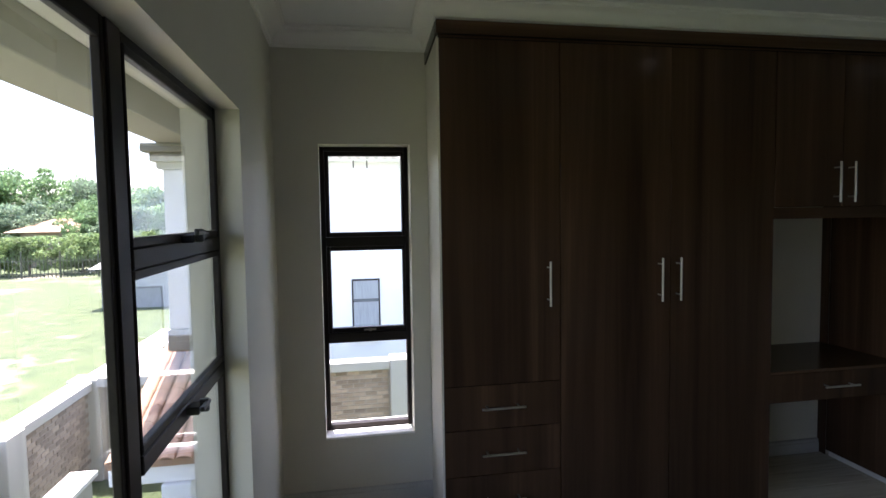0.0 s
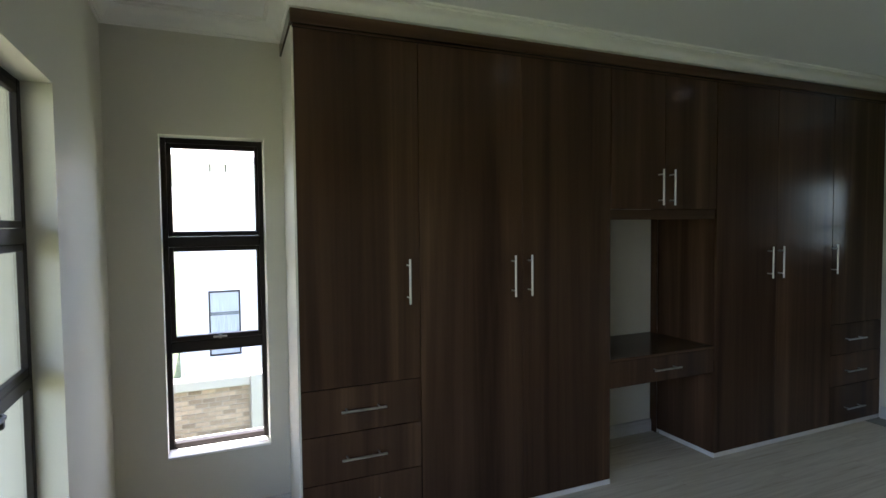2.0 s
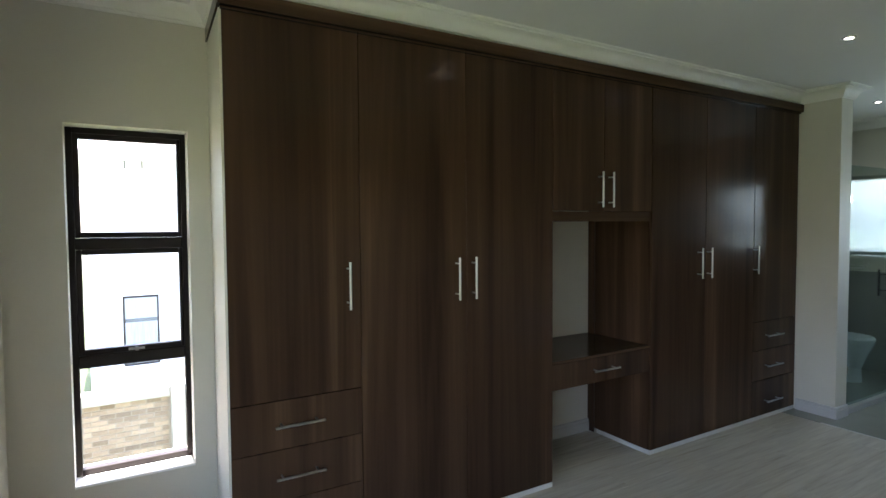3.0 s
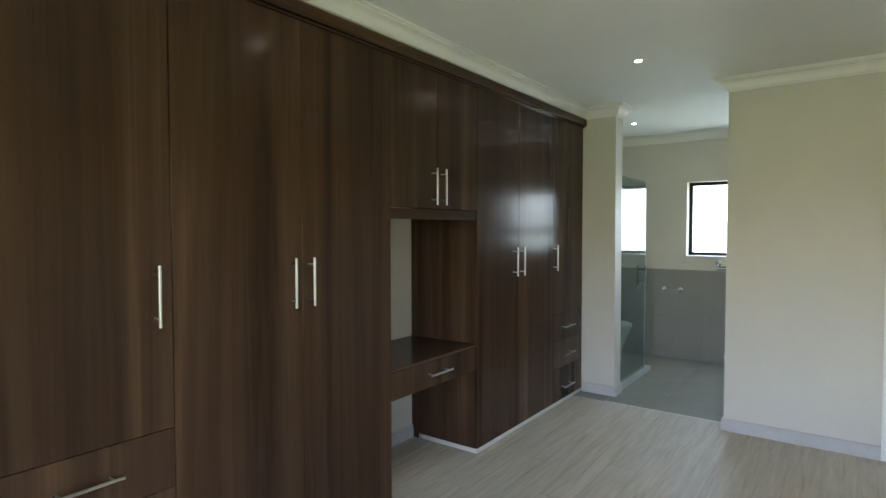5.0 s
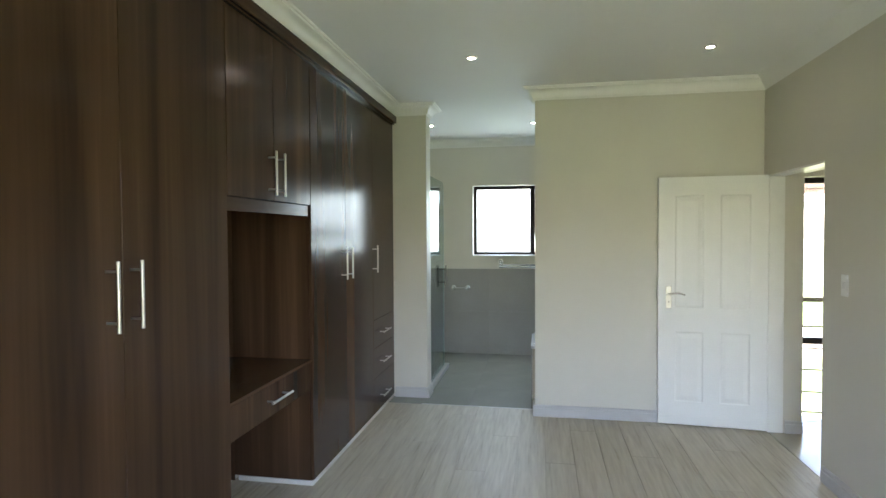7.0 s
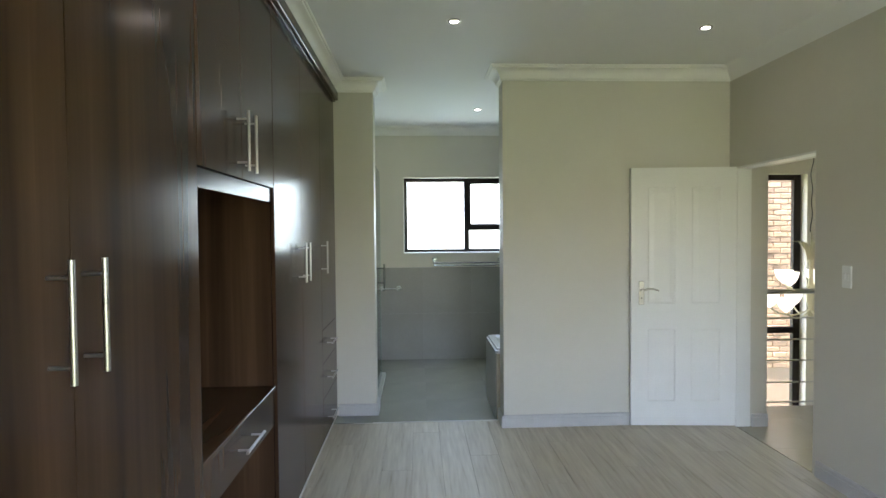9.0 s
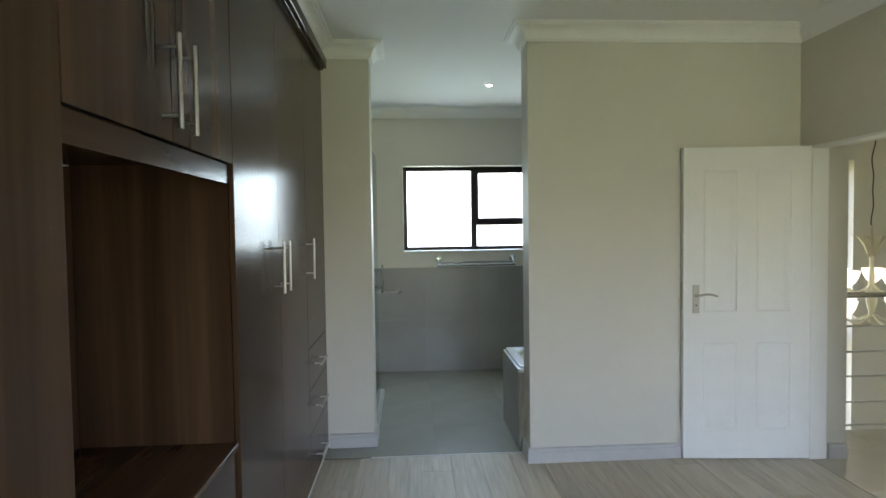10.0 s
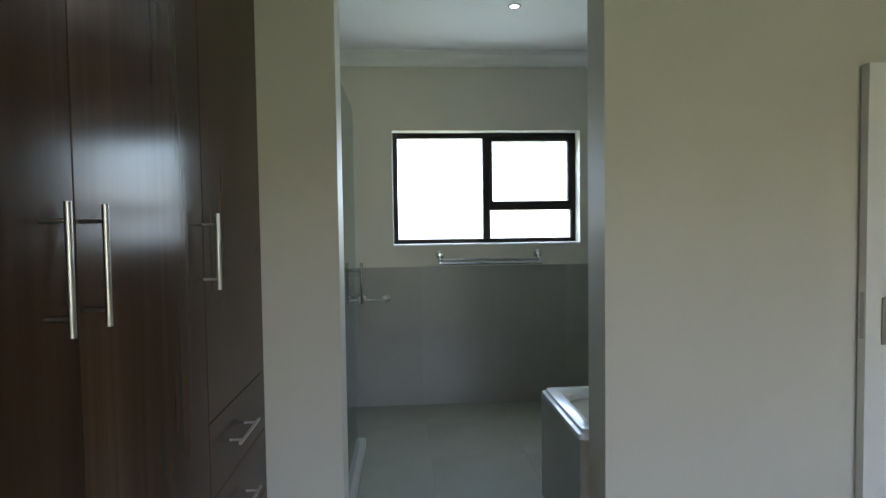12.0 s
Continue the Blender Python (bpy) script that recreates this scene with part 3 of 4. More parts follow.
def panelled_leaf(bm, w, h, t, sunk):
    """A moulded door leaf, hinge edge at x=0, faces at y=0 and y=-t."""
    xs = [0, 0.125, w / 2 - 0.062, w / 2 + 0.062, w - 0.130, w]
    zs = [0, 0.19, 0.765, 0.965, h - 0.15, h]
    for side, y in ((1, 0.0), (-1, -t)):
        for i in range(5):
            for j in range(5):
                a, b, c, d = xs[i], xs[i + 1], zs[j], zs[j + 1]
                if i in (1, 3) and j in (1, 3):
                    loops = []
                    for ins, dep in ((0, 0), (0.008, sunk), (0.020, sunk), (0.045, sunk * 0.25), (0.050, sunk * 0.2)):
                        loops.append([bm.verts.new((px, y - side * dep, pz)) for px, pz in ((a + ins, c + ins), (b - ins, c + ins), (b - ins, d - ins), (a + ins, d - ins))])
                    for p, q in zip(loops, loops[1:]):
                        for k in range(4):
                            bm.faces.new((p[k], p[(k + 1) % 4], q[(k + 1) % 4], q[k]))
                    bm.faces.new(loops[-1])
                else:
                    bm.faces.new([bm.verts.new((px, y, pz)) for px, pz in ((a, c), (b, c), (b, d), (a, d))])
    for p in (((0, 0), (w, 0)), ((w, 0), (w, h)), ((w, h), (0, h)), ((0, h), (0, 0))):
        bm.faces.new([bm.verts.new(q) for q in ((p[0][0], 0, p[0][1]), (p[1][0], 0, p[1][1]), (p[1][0], -t, p[1][1]), (p[0][0], -t, p[0][1]))])
    bmesh.ops.remove_doubles(bm, verts=bm.verts, dist=0.0004)
    return bm


# leaf stands open against the wall; local +x runs from hinge to free edge, local +y faces the room
DANG = 90 - math.degrees(math.atan2(0.070, 0.82))
door = new("door_1", mesh_of("door_1", panelled_leaf(bmesh.new(), 0.813, 2.03, 0.04, 0.0042), DOORW))
door.matrix_basis = pose(4.942, -0.078, 0.010, 0, 0, DANG)
tagged(door, "white moulded four-panel door standing open against the wall", "door", "", "structure")
plate = part("lock_plate", boxes((0.712, 0.755, 0.0, 0.006, 0.958, 1.142), bevel=0.003), LOCKM, door, "polished nickel lock plate")
lev = bmesh.new()
rod(lev, (0.733, 0.004, 1.073), (0.733, 0.045, 1.073), 0.010)
prev = None
for i in range(7):
    q = Vector((0.733 - 0.020 * i, 0.045 + 0.004 * math.sin(i * 0.5), 1.073 + 0.012 * math.sin(i * 0.55)))
    if prev is not None:
        rod(lev, prev, q, 0.0085 - 0.0004 * i, 10)
    prev = q
part("door_handle", lev, LOCKM, door, "curved polished nickel lever handle", True)
key = rod(bmesh.new(), (0.733, 0.005, 1.010), (0.733, 0.0075, 1.010), 0.006)
part("keyhole", key, BLACK, door, "dark keyhole")
strike = boxes((0.8131, 0.8145, -0.030, -0.010, 0.98, 1.16))
part("lock_forend", strike, CHROME, door, "steel lock edge plate")



# ---- wardrobe ----
YF, TD = 3.10, 0.018           # face of the doors, thickness of the doors
ZB, ZT = 0.032, 2.648
XA, X1, X2, X3, X4, X5, X6, X7 = 0.598, 1.243, 1.890, 2.540, 3.468, 4.098, 4.752, 5.422   # joints between fronts


def bar_handle(parent, at, length, vertical=True, stand=0.046):
    """Steel bar handle; its bar stands off the face on two posts."""
    h = length / 2
    bm = rod(bmesh.new(), (0, -stand, -h), (0, -stand, h), 0.0062, 14)
    o = part("handle", bm, CHROME, parent, "brushed steel bar handle", True)
    o.matrix_basis = pose(*at, 0, 0 if vertical else 90, 0)
    for z in (-h * 0.72, h * 0.72):
        part("handle_post", rod(bmesh.new(), (0, 0, z), (0, -stand, z), 0.0042, 10), CHROME, o, "", True)
    return o


def front(name, parent, xa, xb, za, zb):
    g = 0.0016
    return part(name, boxes((xa + g, xb - g, YF, YF + TD, za + g, zb - g), bevel=0.0012), WENGE, parent)


def unit(label, xa, xb, za=ZB, zb=ZT):
    u = thing("wardrobe_unit", label, "wardrobe", group="fitted wardrobe units")
    part("body", boxes((max(xa, 0.632), xb, YF + TD + 0.002, YN - 0.002, za, zb), bevel=0.001), WENGE, u)
    return u


HZ, HL = 1.381, 0.238
u = unit("tall dark wenge wardrobe unit with one door over three drawers", XA, X1 - 0.001)
d = front("door", u, XA, X1 - 0.001, 0.850, ZT)
bar_handle(d, (1.171, YF, HZ), HL)
for za, zb, hz in ((0.612, 0.850, 0.735), (0.362, 0.612, 0.487), (ZB, 0.362, 0.235)):
    d = front("drawer", u, XA, X1 - 0.001, za, zb)
    bar_handle(d, (0.912, YF, hz), HL, False)
u = unit("tall dark wenge wardrobe unit with two full-height doors", X1 + 0.001, X3 - 0.001)
for xa, xb, hx in ((X1 + 0.001, X2, 1.816), (X2, X3 - 0.001, 1.927)):
    bar_handle(front("door", u, xa, xb, ZB, ZT), (hx, YF, HZ), HL)
u = unit("dark wenge wall cabinet with two doors above the dressing niche", X3 + 0.001, X4 - 0.001, 1.768, ZT)
for xa, xb, hx in ((X3 + 0.001, 2.992, 2.934), (2.992, X4 - 0.001, 3.033)):
    bar_handle(front("door", u, xa, xb, 1.768, ZT), (hx, YF, 1.910), 0.234)
part("valance", boxes((X3 + 0.001, X4 - 0.008, YF + 0.012, YF + 0.030, 1.700, 1.766), bevel=0.001), WENGE_H, u)
u = unit("tall dark glossy wenge wardrobe unit with two full-height doors", X4 + 0.001, X6 - 0.001)
part("end_panel", boxes((NICHE[1] - 0.005, NICHE[1] - 0.001, YN - 0.01, YNICHE - 0.001, 0.001, 1.765)), WENGE, u)
for xa, xb, hx in ((X4 + 0.003, X5, 3.999), (X5, X6 - 0.001, 4.116)):
    bar_handle(front("door", u, xa, xb, ZB, ZT), (hx, YF, HZ - 0.002), 0.232)
u = unit("tall dark wenge wardrobe unit with one door over three drawers", X6 + 0.001, X7)
d = front("door", u, X6 + 0.001, X7, 0.845, ZT)
bar_handle(d, (4.747, YF, HZ - 0.003), 0.232)
for za, zb in ((0.598, 0.845), (0.338, 0.598), (ZB, 0.338)):
    d = front("drawer", u, X6 + 0.001, X7, za, zb)
    bar_handle(d, (5.03, YF, za + 0.125), HL, False)

desk = thing("dressing_table", "dark wenge dressing table top with one drawer in the niche", "dressing table")
part("tabletop", boxes((X3 + 0.001, X4 - 0.001, YF + 0.004, YN - 0.003, 0.786, 0.804), (NICHE[0] + 0.001, NICHE[1] - 0.006, YN - 0.003, YNICHE - 0.001, 0.786, 0.804), bevel=0.002), WENGE_H, desk)
part("apron", boxes((X3 + 0.001, X4 - 0.001, YF + 0.035, YF + 0.3, 0.617, 0.784), bevel=0.001), WENGE, desk)
dd = part("drawer", boxes((X3 + 0.003, X4 - 0.003, YF + 0.012, YF + 0.030, 0.614, 0.782), bevel=0.0012), WENGE, desk)
bar_handle(dd, (3.0, YF + 0.012, 0.703), HL, False)

top = thing("wardrobe_pelmet", "dark wenge pelmet strip along the top of the wardrobe", "wardrobe trim")
part("pelmet_front", boxes((0.580, X7 - 0.005, 3.058, 3.104, 2.655, 2.722), bevel=0.004), WENGE_H, top)
part("pelmet_lip", boxes((0.594, X7 - 0.005, 3.080, 3.104, 2.643, 2.654), bevel=0.002), WENGE_H, top)
part("pelmet_end", loft(bmesh.new(), [[(0.580, 3.1045, 2.655), (0.594, 3.1045, 2.655), (0.620, YN - 0.001, 2.655), (0.606, YN - 0.001, 2.655)], [(0.580, 3.1045, 2.722), (0.594, 3.1045, 2.722), (0.620, YN - 0.001, 2.722), (0.606, YN - 0.001, 2.722)]]), WENGE, top)
pl = thing("wardrobe_plinth", "thin pale edging strip under the wardrobe", "plinth")
for xa, xb in ((XA + 0.004, X3 - 0.004), (X4 + 0.006, X7 - 0.002)):
    part("plinth_front", boxes((xa, xb, YF + 0.004, YF + 0.02, 0.0, 0.030)), PLINTH, pl)
part("plinth_side", boxes((X4, X4 + 0.006, YF + 0.004, YN - 0.03, 0.0, 0.030)), PLINTH, pl)
part("plinth_side", boxes((X3 - 0.004, X3 + 0.002, YF + 0.004, YN - 0.03, 0.0, 0.030)), PLINTH, pl)


# ---- ceiling lights and switch ----
def downlight(x, y):
    o = thing("downlight", "small round recessed ceiling downlight with nickel ring, lit", "ceiling light", (x, y, H), "ceiling downlights")
    ring = lathe(bmesh.new(), [(0.024, -0.003), (0.028, -0.007), (0.038, -0.005), (0.041, 0.0), (0.024, 0.0), (0.024, -0.003)], 28)
    part("ring", ring, RINGM, o, "", True)
    part("lens", lathe(bmesh.new(), [(0.0245, -0.002), (0.016, -0.005), (0.004, -0.006)], 24, cap=True), LAMP, o, "glowing lens", True)


for x, y in ((4.13, 2.17), (4.20, 0.57), (2.30, 2.18), (2.30, 0.57), (6.52, 1.772), (6.46, 2.92)):
    downlight(x, y)

sw = thing("light_switch", "white plastic light switch on the entrance wall", "light switch")
part("plate", boxes((3.798, 3.872, YS, YS + 0.009, 1.205, 1.335), bevel=0.004), PLAST, sw)
for sx in (3.821, 3.849):
    part("rocker", boxes((sx - 0.010, sx + 0.010, YS + 0.0095, YS + 0.014, 1.25, 1.29), bevel=0.002), PLAST, sw)


# ---- bathroom ----
def ring_pts(cx, cy, rx, ry, z, n=32, p=2.0):
    out = []
    for i in range(n):
        a = 2 * math.pi * i / n
        c, s = math.cos(a), math.sin(a)
        out.append((cx + rx * math.copysign(abs(c) ** (2 / p), c), cy + ry * math.copysign(abs(s) ** (2 / p), s), z))
    return out


tub = thing("bathtub", "white acrylic bathtub built into a grey tiled surround", "bathtub")
TX0, TX1, TY0, TY1, TZ = XE + 0.19, 5.895, 0.02, 1.772, 0.588
part("surround", boxes((TX0, TX1, TY0, TY1 - 0.01, 0.0, TZ - 0.045)), GROUT, tub)
cx, cy, rx, ry = (TX0 + TX1) / 2, (TY0 + TY1) / 2, (TX1 - TX0) / 2, (TY1 - TY0) / 2
basin = loft(bmesh.new(), [ring_pts(cx, cy, rx + 0.004, ry + 0.004, TZ - 0.040, 48, 40), ring_pts(cx, cy, rx + 0.004, ry + 0.004, TZ - 0.020, 48, 40), ring_pts(cx, cy, rx - 0.012, ry - 0.012, TZ - 0.018, 48, 36), ring_pts(cx, cy, rx - 0.014, ry - 0.014, TZ - 0.002, 48, 36), ring_pts(cx, cy, rx - 0.020, ry - 0.020, TZ, 48, 32), ring_pts(cx, cy, rx - 0.062, ry - 0.070, TZ, 48, 14), ring_pts(cx, cy, rx - 0.075, ry - 0.085, TZ - 0.02, 48, 8), ring_pts(cx, cy, rx - 0.12, ry - 0.15, TZ - 0.25, 48, 5), ring_pts(cx, cy, rx - 0.17, ry - 0.25, TZ - 0.40, 48, 3), ring_pts(cx, cy, 0.02, 0.02, TZ - 0.42, 48, 2)], False, True)
part("basin", basin, PORC, tub, "white acrylic basin with a wide rim", True)
part("tile", boxes((TX0 + 0.001, TX1 + 0.010, TY1 - 0.009, TY1 + 0.001, 0.001, TZ - 0.041), bevel=0.001), WTILE, tub)
for k in range(3):
    part("tile", boxes((TX1 + 0.001, TX1 + 0.010, TY0 + 0.002 + k * 0.579, TY0 + 0.579 + k * 0.579, 0.001, TZ - 0.041), bevel=0.0006), WTILE, tub)

# glass screen with kerb and door handle
scr = thing("shower_screen", "frameless clear glass screen with chrome handle on a low kerb", "shower screen")
GY = 2.80
part("kerb", boxes((PX + 0.192, 6.69, GY - 0.035, GY + 0.05, 0.0, 0.05), bevel=0.006), KERB, scr, "low pale tiled kerb")
ptsg = [(PX + 0.2, 0.06), (6.52, 0.06)] + [(6.52 - 0.08 + 0.08 * math.cos(a), 2.10 + 0.08 * math.sin(a)) for a in (0, 0.39, 0.79, 1.18, 1.57)] + [(PX + 0.2, 2.18)]
gl = loft(bmesh.new(), [[(x, GY - 0.004, z) for x, z in ptsg], [(x, GY + 0.004, z) for x, z in ptsg]])
pg = part("glass", gl, SGLASS, scr, "clear slightly green glass with a rounded corner")
pg.visible_shadow = False
part("glass_edge", boxes((6.5205, 6.5265, GY - 0.004, GY + 0.004, 0.06, 2.10)), GEDGE, scr, "pale green polished glass edge")
for gy, nm in ((GY - 0.048, "handle"), (GY + 0.052, "handle")):
    hb = rod(bmesh.new(), (6.40, gy, 0.985), (6.40, gy, 1.235), 0.0085)
    for z in (1.04, 1.19):
        rod(hb, (6.40, gy, z), (6.40, GY, z), 0.006)
    part(nm, hb, DCHROME, scr, "chrome pull handle", True)
for z in (0.35, 1.85):
    part("clamp", boxes((PX + 0.191, PX + 0.25, GY - 0.016, GY + 0.016, z, z + 0.07), bevel=0.003), POLISH, scr, "chrome glass clamp")

wc = thing("toilet", "white ceramic back-to-wall toilet behind the glass screen", "toilet", (6.88, 3.675, 0), rz=-90)
part("pan", loft(bmesh.new(), [ring_pts(0.29, 0, 0.22, 0.115, 0.0, 28, 2.8), ring_pts(0.29, 0, 0.21, 0.105, 0.14, 28, 2.6), ring_pts(0.31, 0, 0.25, 0.15, 0.30, 28, 2.4), ring_pts(0.33, 0, 0.28, 0.185, 0.41, 28, 2.3), ring_pts(0.33, 0, 0.285, 0.19, 0.44, 28, 2.3)]), PORC, wc, "", True)
part("seat_lid", loft(bmesh.new(), [ring_pts(0.33, 0, 0.285, 0.19, 0.442, 28, 2.3), ring_pts(0.33, 0, 0.290, 0.195, 0.462, 28, 2.3), ring_pts(0.33, 0, 0.27, 0.18, 0.486, 28, 2.3)]), PLAST, wc, "closed white seat lid", True)

rail = thing("towel_rail", "chrome double towel rail under the bathroom window", "towel rail")
for y in (2.205, 1.398):
    br = lathe(bmesh.new(), [(0.002, 0.0), (0.036, 0.0), (0.036, 0.006), (0.030, 0.011), (0.018, 0.013), (0.014, 0.022), (0.009, 0.028)], 24, cap=True)
    bmesh.ops.transform(br, matrix=pose(XB, y, 1.222, 0, -90, 0), verts=br.verts)
    rod(br, (XB - 0.012, y, 1.222), (XB - 0.055, y, 1.180), 0.008)
    rod(br, (XB - 0.055, y, 1.180), (XB - 0.115, y, 1.150), 0.009)
    part("bracket", br, POLISH, rail, "", True)
for dx, z in ((0.055, 1.180), (0.112, 1.152)):
    part("bar", rod(bmesh.new(), (XB - dx, 2.218, z), (XB - dx, 1.385, z), 0.0085), DCHROME, rail, "", True)
rh = thing("toilet_roll_holder", "empty chrome toilet roll holder on the bathroom wall", "roll holder")
for y in (2.642, 2.832):
    k = lathe(bmesh.new(), [(0.002, 0.0), (0.036, 0.0), (0.036, 0.006), (0.028, 0.011), (0.016, 0.014), (0.012, 0.03)], 24, cap=True)
    bmesh.ops.transform(k, matrix=pose(XB, y, 0.874, 0, -90, 0), verts=k.verts)
    rod(k, (XB - 0.02, y, 0.874), (XB - 0.05, y, 0.874), 0.012)
    bmesh.ops.create_uvsphere(k, u_segments=16, v_segments=10, radius=0.020, matrix=Matrix.Translation((XB - 0.055, y, 0.874)))
    part("knob", k, POLISH, rh, "", True)
part("bar", rod(bmesh.new(), (XB - 0.055, 2.642, 0.874), (XB - 0.055, 2.832, 0.874), 0.0075), POLISH, rh, "", True)


# ---- landing beyond the entrance ----
bal = thing("balustrade", "stainless steel balustrade with five horizontal rails at the landing edge", "balustrade")
BX = 5.40
part("handrail", rod(bmesh.new(), (BX, -0.338, 1.010), (BX, -3.48, 1.010), 0.022, 18), RAILM, bal, "", True)
for z in (0.780, 0.592, 0.408, 0.216, 0.042):
    part("rail", rod(bmesh.new(), (BX, -0.342, z), (BX, -3.46, z), 0.0075, 10), RAILM, bal, "", True)
for y in (-0.48, -1.95, -3.40):
    pm = rod(bmesh.new(), (BX, y, 0.0), (BX, y, 0.925), 0.020, 18)
    rod(pm, (BX, y, 0.92), (BX, y, 1.00), 0.007)
    rod(pm, (BX, y, 0.0), (BX, y, 0.010), 0.042, 18)
    part("post", pm, RAILM, bal, "", True)

ch = thing("chandelier", "ivory chandelier with two tiers of lit opal cups", "chandelier", (6.28, -1.66, 0))
cord = []
for i in range(40):
    z = 1.52 + (H - 1.52) * i / 39
    cord.append([(0.012 * math.sin(i * 0.52) + 0.005 * math.cos(k * 1.047), 0.012 * math.cos(i * 0.68) + 0.005 * math.sin(k * 1.047), z) for k in range(6)])
cb = loft(bmesh.new(), cord)
part("cord", cb, STEEL, ch, "dark twisted cord")
part("stem", lathe(bmesh.new(), [(0.004, 0.62), (0.030, 0.66), (0.022, 0.74), (0.040, 0.82), (0.045, 0.90), (0.024, 1.0), (0.018, 1.15), (0.024, 1.30), (0.026, 1.31), (0.012, 1.32), (0.010, 1.53)], 20), IVORY, ch, "", True)
for i in range(7):
    a = 2 * math.pi * i / 7 + 0.2
    lf = bmesh.new()
    pts = [(0.03, 1.24, 0.020), (0.06, 1.34, 0.024), (0.11, 1.42, 0.018), (0.17, 1.43, 0.003)]
    rows = []
    for r, z, w in pts:
        rows.append([lf.verts.new((r * math.cos(a) - w * math.sin(a) * s, r * math.sin(a) + w * math.cos(a) * s, z - 0.004 * abs(s))) for s in (-1, 0, 1)])
    for p, q in zip(rows, rows[1:]):
        for j in range(2):
            lf.faces.new((p[j], p[j + 1], q[j + 1], q[j]))
    bmesh.ops.solidify(lf, geom=lf.faces[:], thickness=0.004)
    part("leaf", lf, IVORY, ch, "", True)
for tier, (n, r, z) in enumerate(((5, 0.27, 1.00), (6, 0.37, 0.74))):
    for i in range(n):
        a = 2 * math.pi * (i + 0.35 * tier) / n + 0.5
        am = bmesh.new()
        prev = None
        for k in range(8):
            s = k / 7
            q = Vector(((0.02 + (r - 0.02) * s) * math.cos(a), (0.02 + (r - 0.02) * s) * math.sin(a), z - 0.03 - 0.07 * math.sin(math.pi * s)))
            if prev is not None:
                rod(am, prev, q, 0.008, 8)
            prev = q
        arm = part("arm", am, IVORY, ch, "", True)
        cup = lathe(bmesh.new(), [(0.012, -0.03), (0.030, -0.012), (0.055, 0.012), (0.075, 0.05), (0.088, 0.10), (0.092, 0.115), (0.088, 0.114), (0.070, 0.05), (0.050, 0.016), (0.004, 0.002)], 22, (r * math.cos(a), r * math.sin(a), z))
        part("cup", cup, SHADE, arm, "glowing opal glass cup", True)


# ---- outside ----
GZ = -3.0
struct("ground", boxes((-420, 420, -420, 420, GZ - 1.0, GZ)), LAWN, "rough green lawn with bare sandy patches", "lawn")

# neighbouring white house
nb = thing("neighbour_house", "two-storey white plastered house with a clay tile roof", "house", (0, 0, GZ))
NY = 18.7
part("wall", boxes((-0.52, 12.0, NY, NY + 9, 0, 6.60)), WHITEW, nb)
part("soffit", boxes((-1.07, 12.6, NY - 0.55, NY + 9.5, 6.56, 6.65)), WHITEW, nb)
rf = loft(bmesh.new(), [[(-1.17, NY - 0.65, 6.655), (12.7, NY - 0.65, 6.655), (12.7, NY + 9.6, 6.655), (-1.17, NY + 9.6, 6.655)], [(2.6, NY + 4.2, 9.0), (8.5, NY + 4.2, 9.0), (8.5, NY + 4.8, 9.0), (2.6, NY + 4.8, 9.0)]])
part("roof", rf, PTILE, nb)
for i in range(49):
    tx = -1.08 + i * 0.28
    tb = rod(bmesh.new(), (tx, NY - 0.70, 6.695), (tx, NY - 0.2, 6.905), 0.10, 8)
    part("roof_tile", tb, PTILE, nb)
for wx in (0.76, 5.2):
    wd = part("window", boxes((wx - 0.46, wx + 0.46, NY - 0.03, NY + 0.02, 0.70, 2.72)), BRONZE, nb, "dark framed window with pale curtains")
    for za, zb in ((2.06, 2.66), (0.76, 1.96)):
        part("pane", boxes((wx - 0.41, wx + 0.41, NY - 0.036, NY - 0.032, za, zb)), CURTAIN, wd)
    part("pane", boxes((wx - 0.41, wx + 0.41, NY - 0.043, NY - 0.038, 1.97, 2.05)), FARGLASS, wd)
    part("sill", boxes((wx - 0.52, wx + 0.52, NY - 0.12, NY - 0.001, 0.62, 0.69)), WHITEW, wd)
for bx in (0.44, 0.87):
    part("bracket", boxes((bx - 0.02, bx + 0.02, NY - 0.5, NY - 0.44, 6.33, 6.56)), STEEL, nb)
dp = rod(bmesh.new(), (-0.46, NY - 0.5, 6.52), (-0.46, NY - 0.09, 6.10), 0.05, 10)
rod(dp, (-0.46, NY - 0.09, 6.12), (-0.46, NY - 0.09, 0.1), 0.045, 10)
part("downpipe", dp, WHITEW, nb, "", True)

# own roof overhang with its beam and column past the large window
ev = thing("roof_overhang", "plastered beam and soffit of the roof overhang", "roof overhang")
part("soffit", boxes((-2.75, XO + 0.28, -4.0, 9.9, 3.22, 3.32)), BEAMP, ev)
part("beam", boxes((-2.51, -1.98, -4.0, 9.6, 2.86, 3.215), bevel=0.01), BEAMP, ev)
# unseen eave over the slim window, added to cut the sun patch indoors
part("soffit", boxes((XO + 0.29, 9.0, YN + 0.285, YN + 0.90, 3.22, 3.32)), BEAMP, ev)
part("upper_wall", boxes((XO, XO + 0.28, -3.78, YN + 0.28, H + 0.155, 3.215)), PLASTER, ev)
col = thing("column", "plastered white column with stepped capital and square base", "column")
part("shaft", boxes((-2.49, -2.09, 9.05, 9.45, 0.125, 2.495), bevel=0.012), PLASTER, col)
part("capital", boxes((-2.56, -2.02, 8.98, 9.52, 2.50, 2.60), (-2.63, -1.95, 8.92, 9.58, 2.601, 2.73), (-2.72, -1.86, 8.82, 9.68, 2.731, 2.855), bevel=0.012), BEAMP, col)
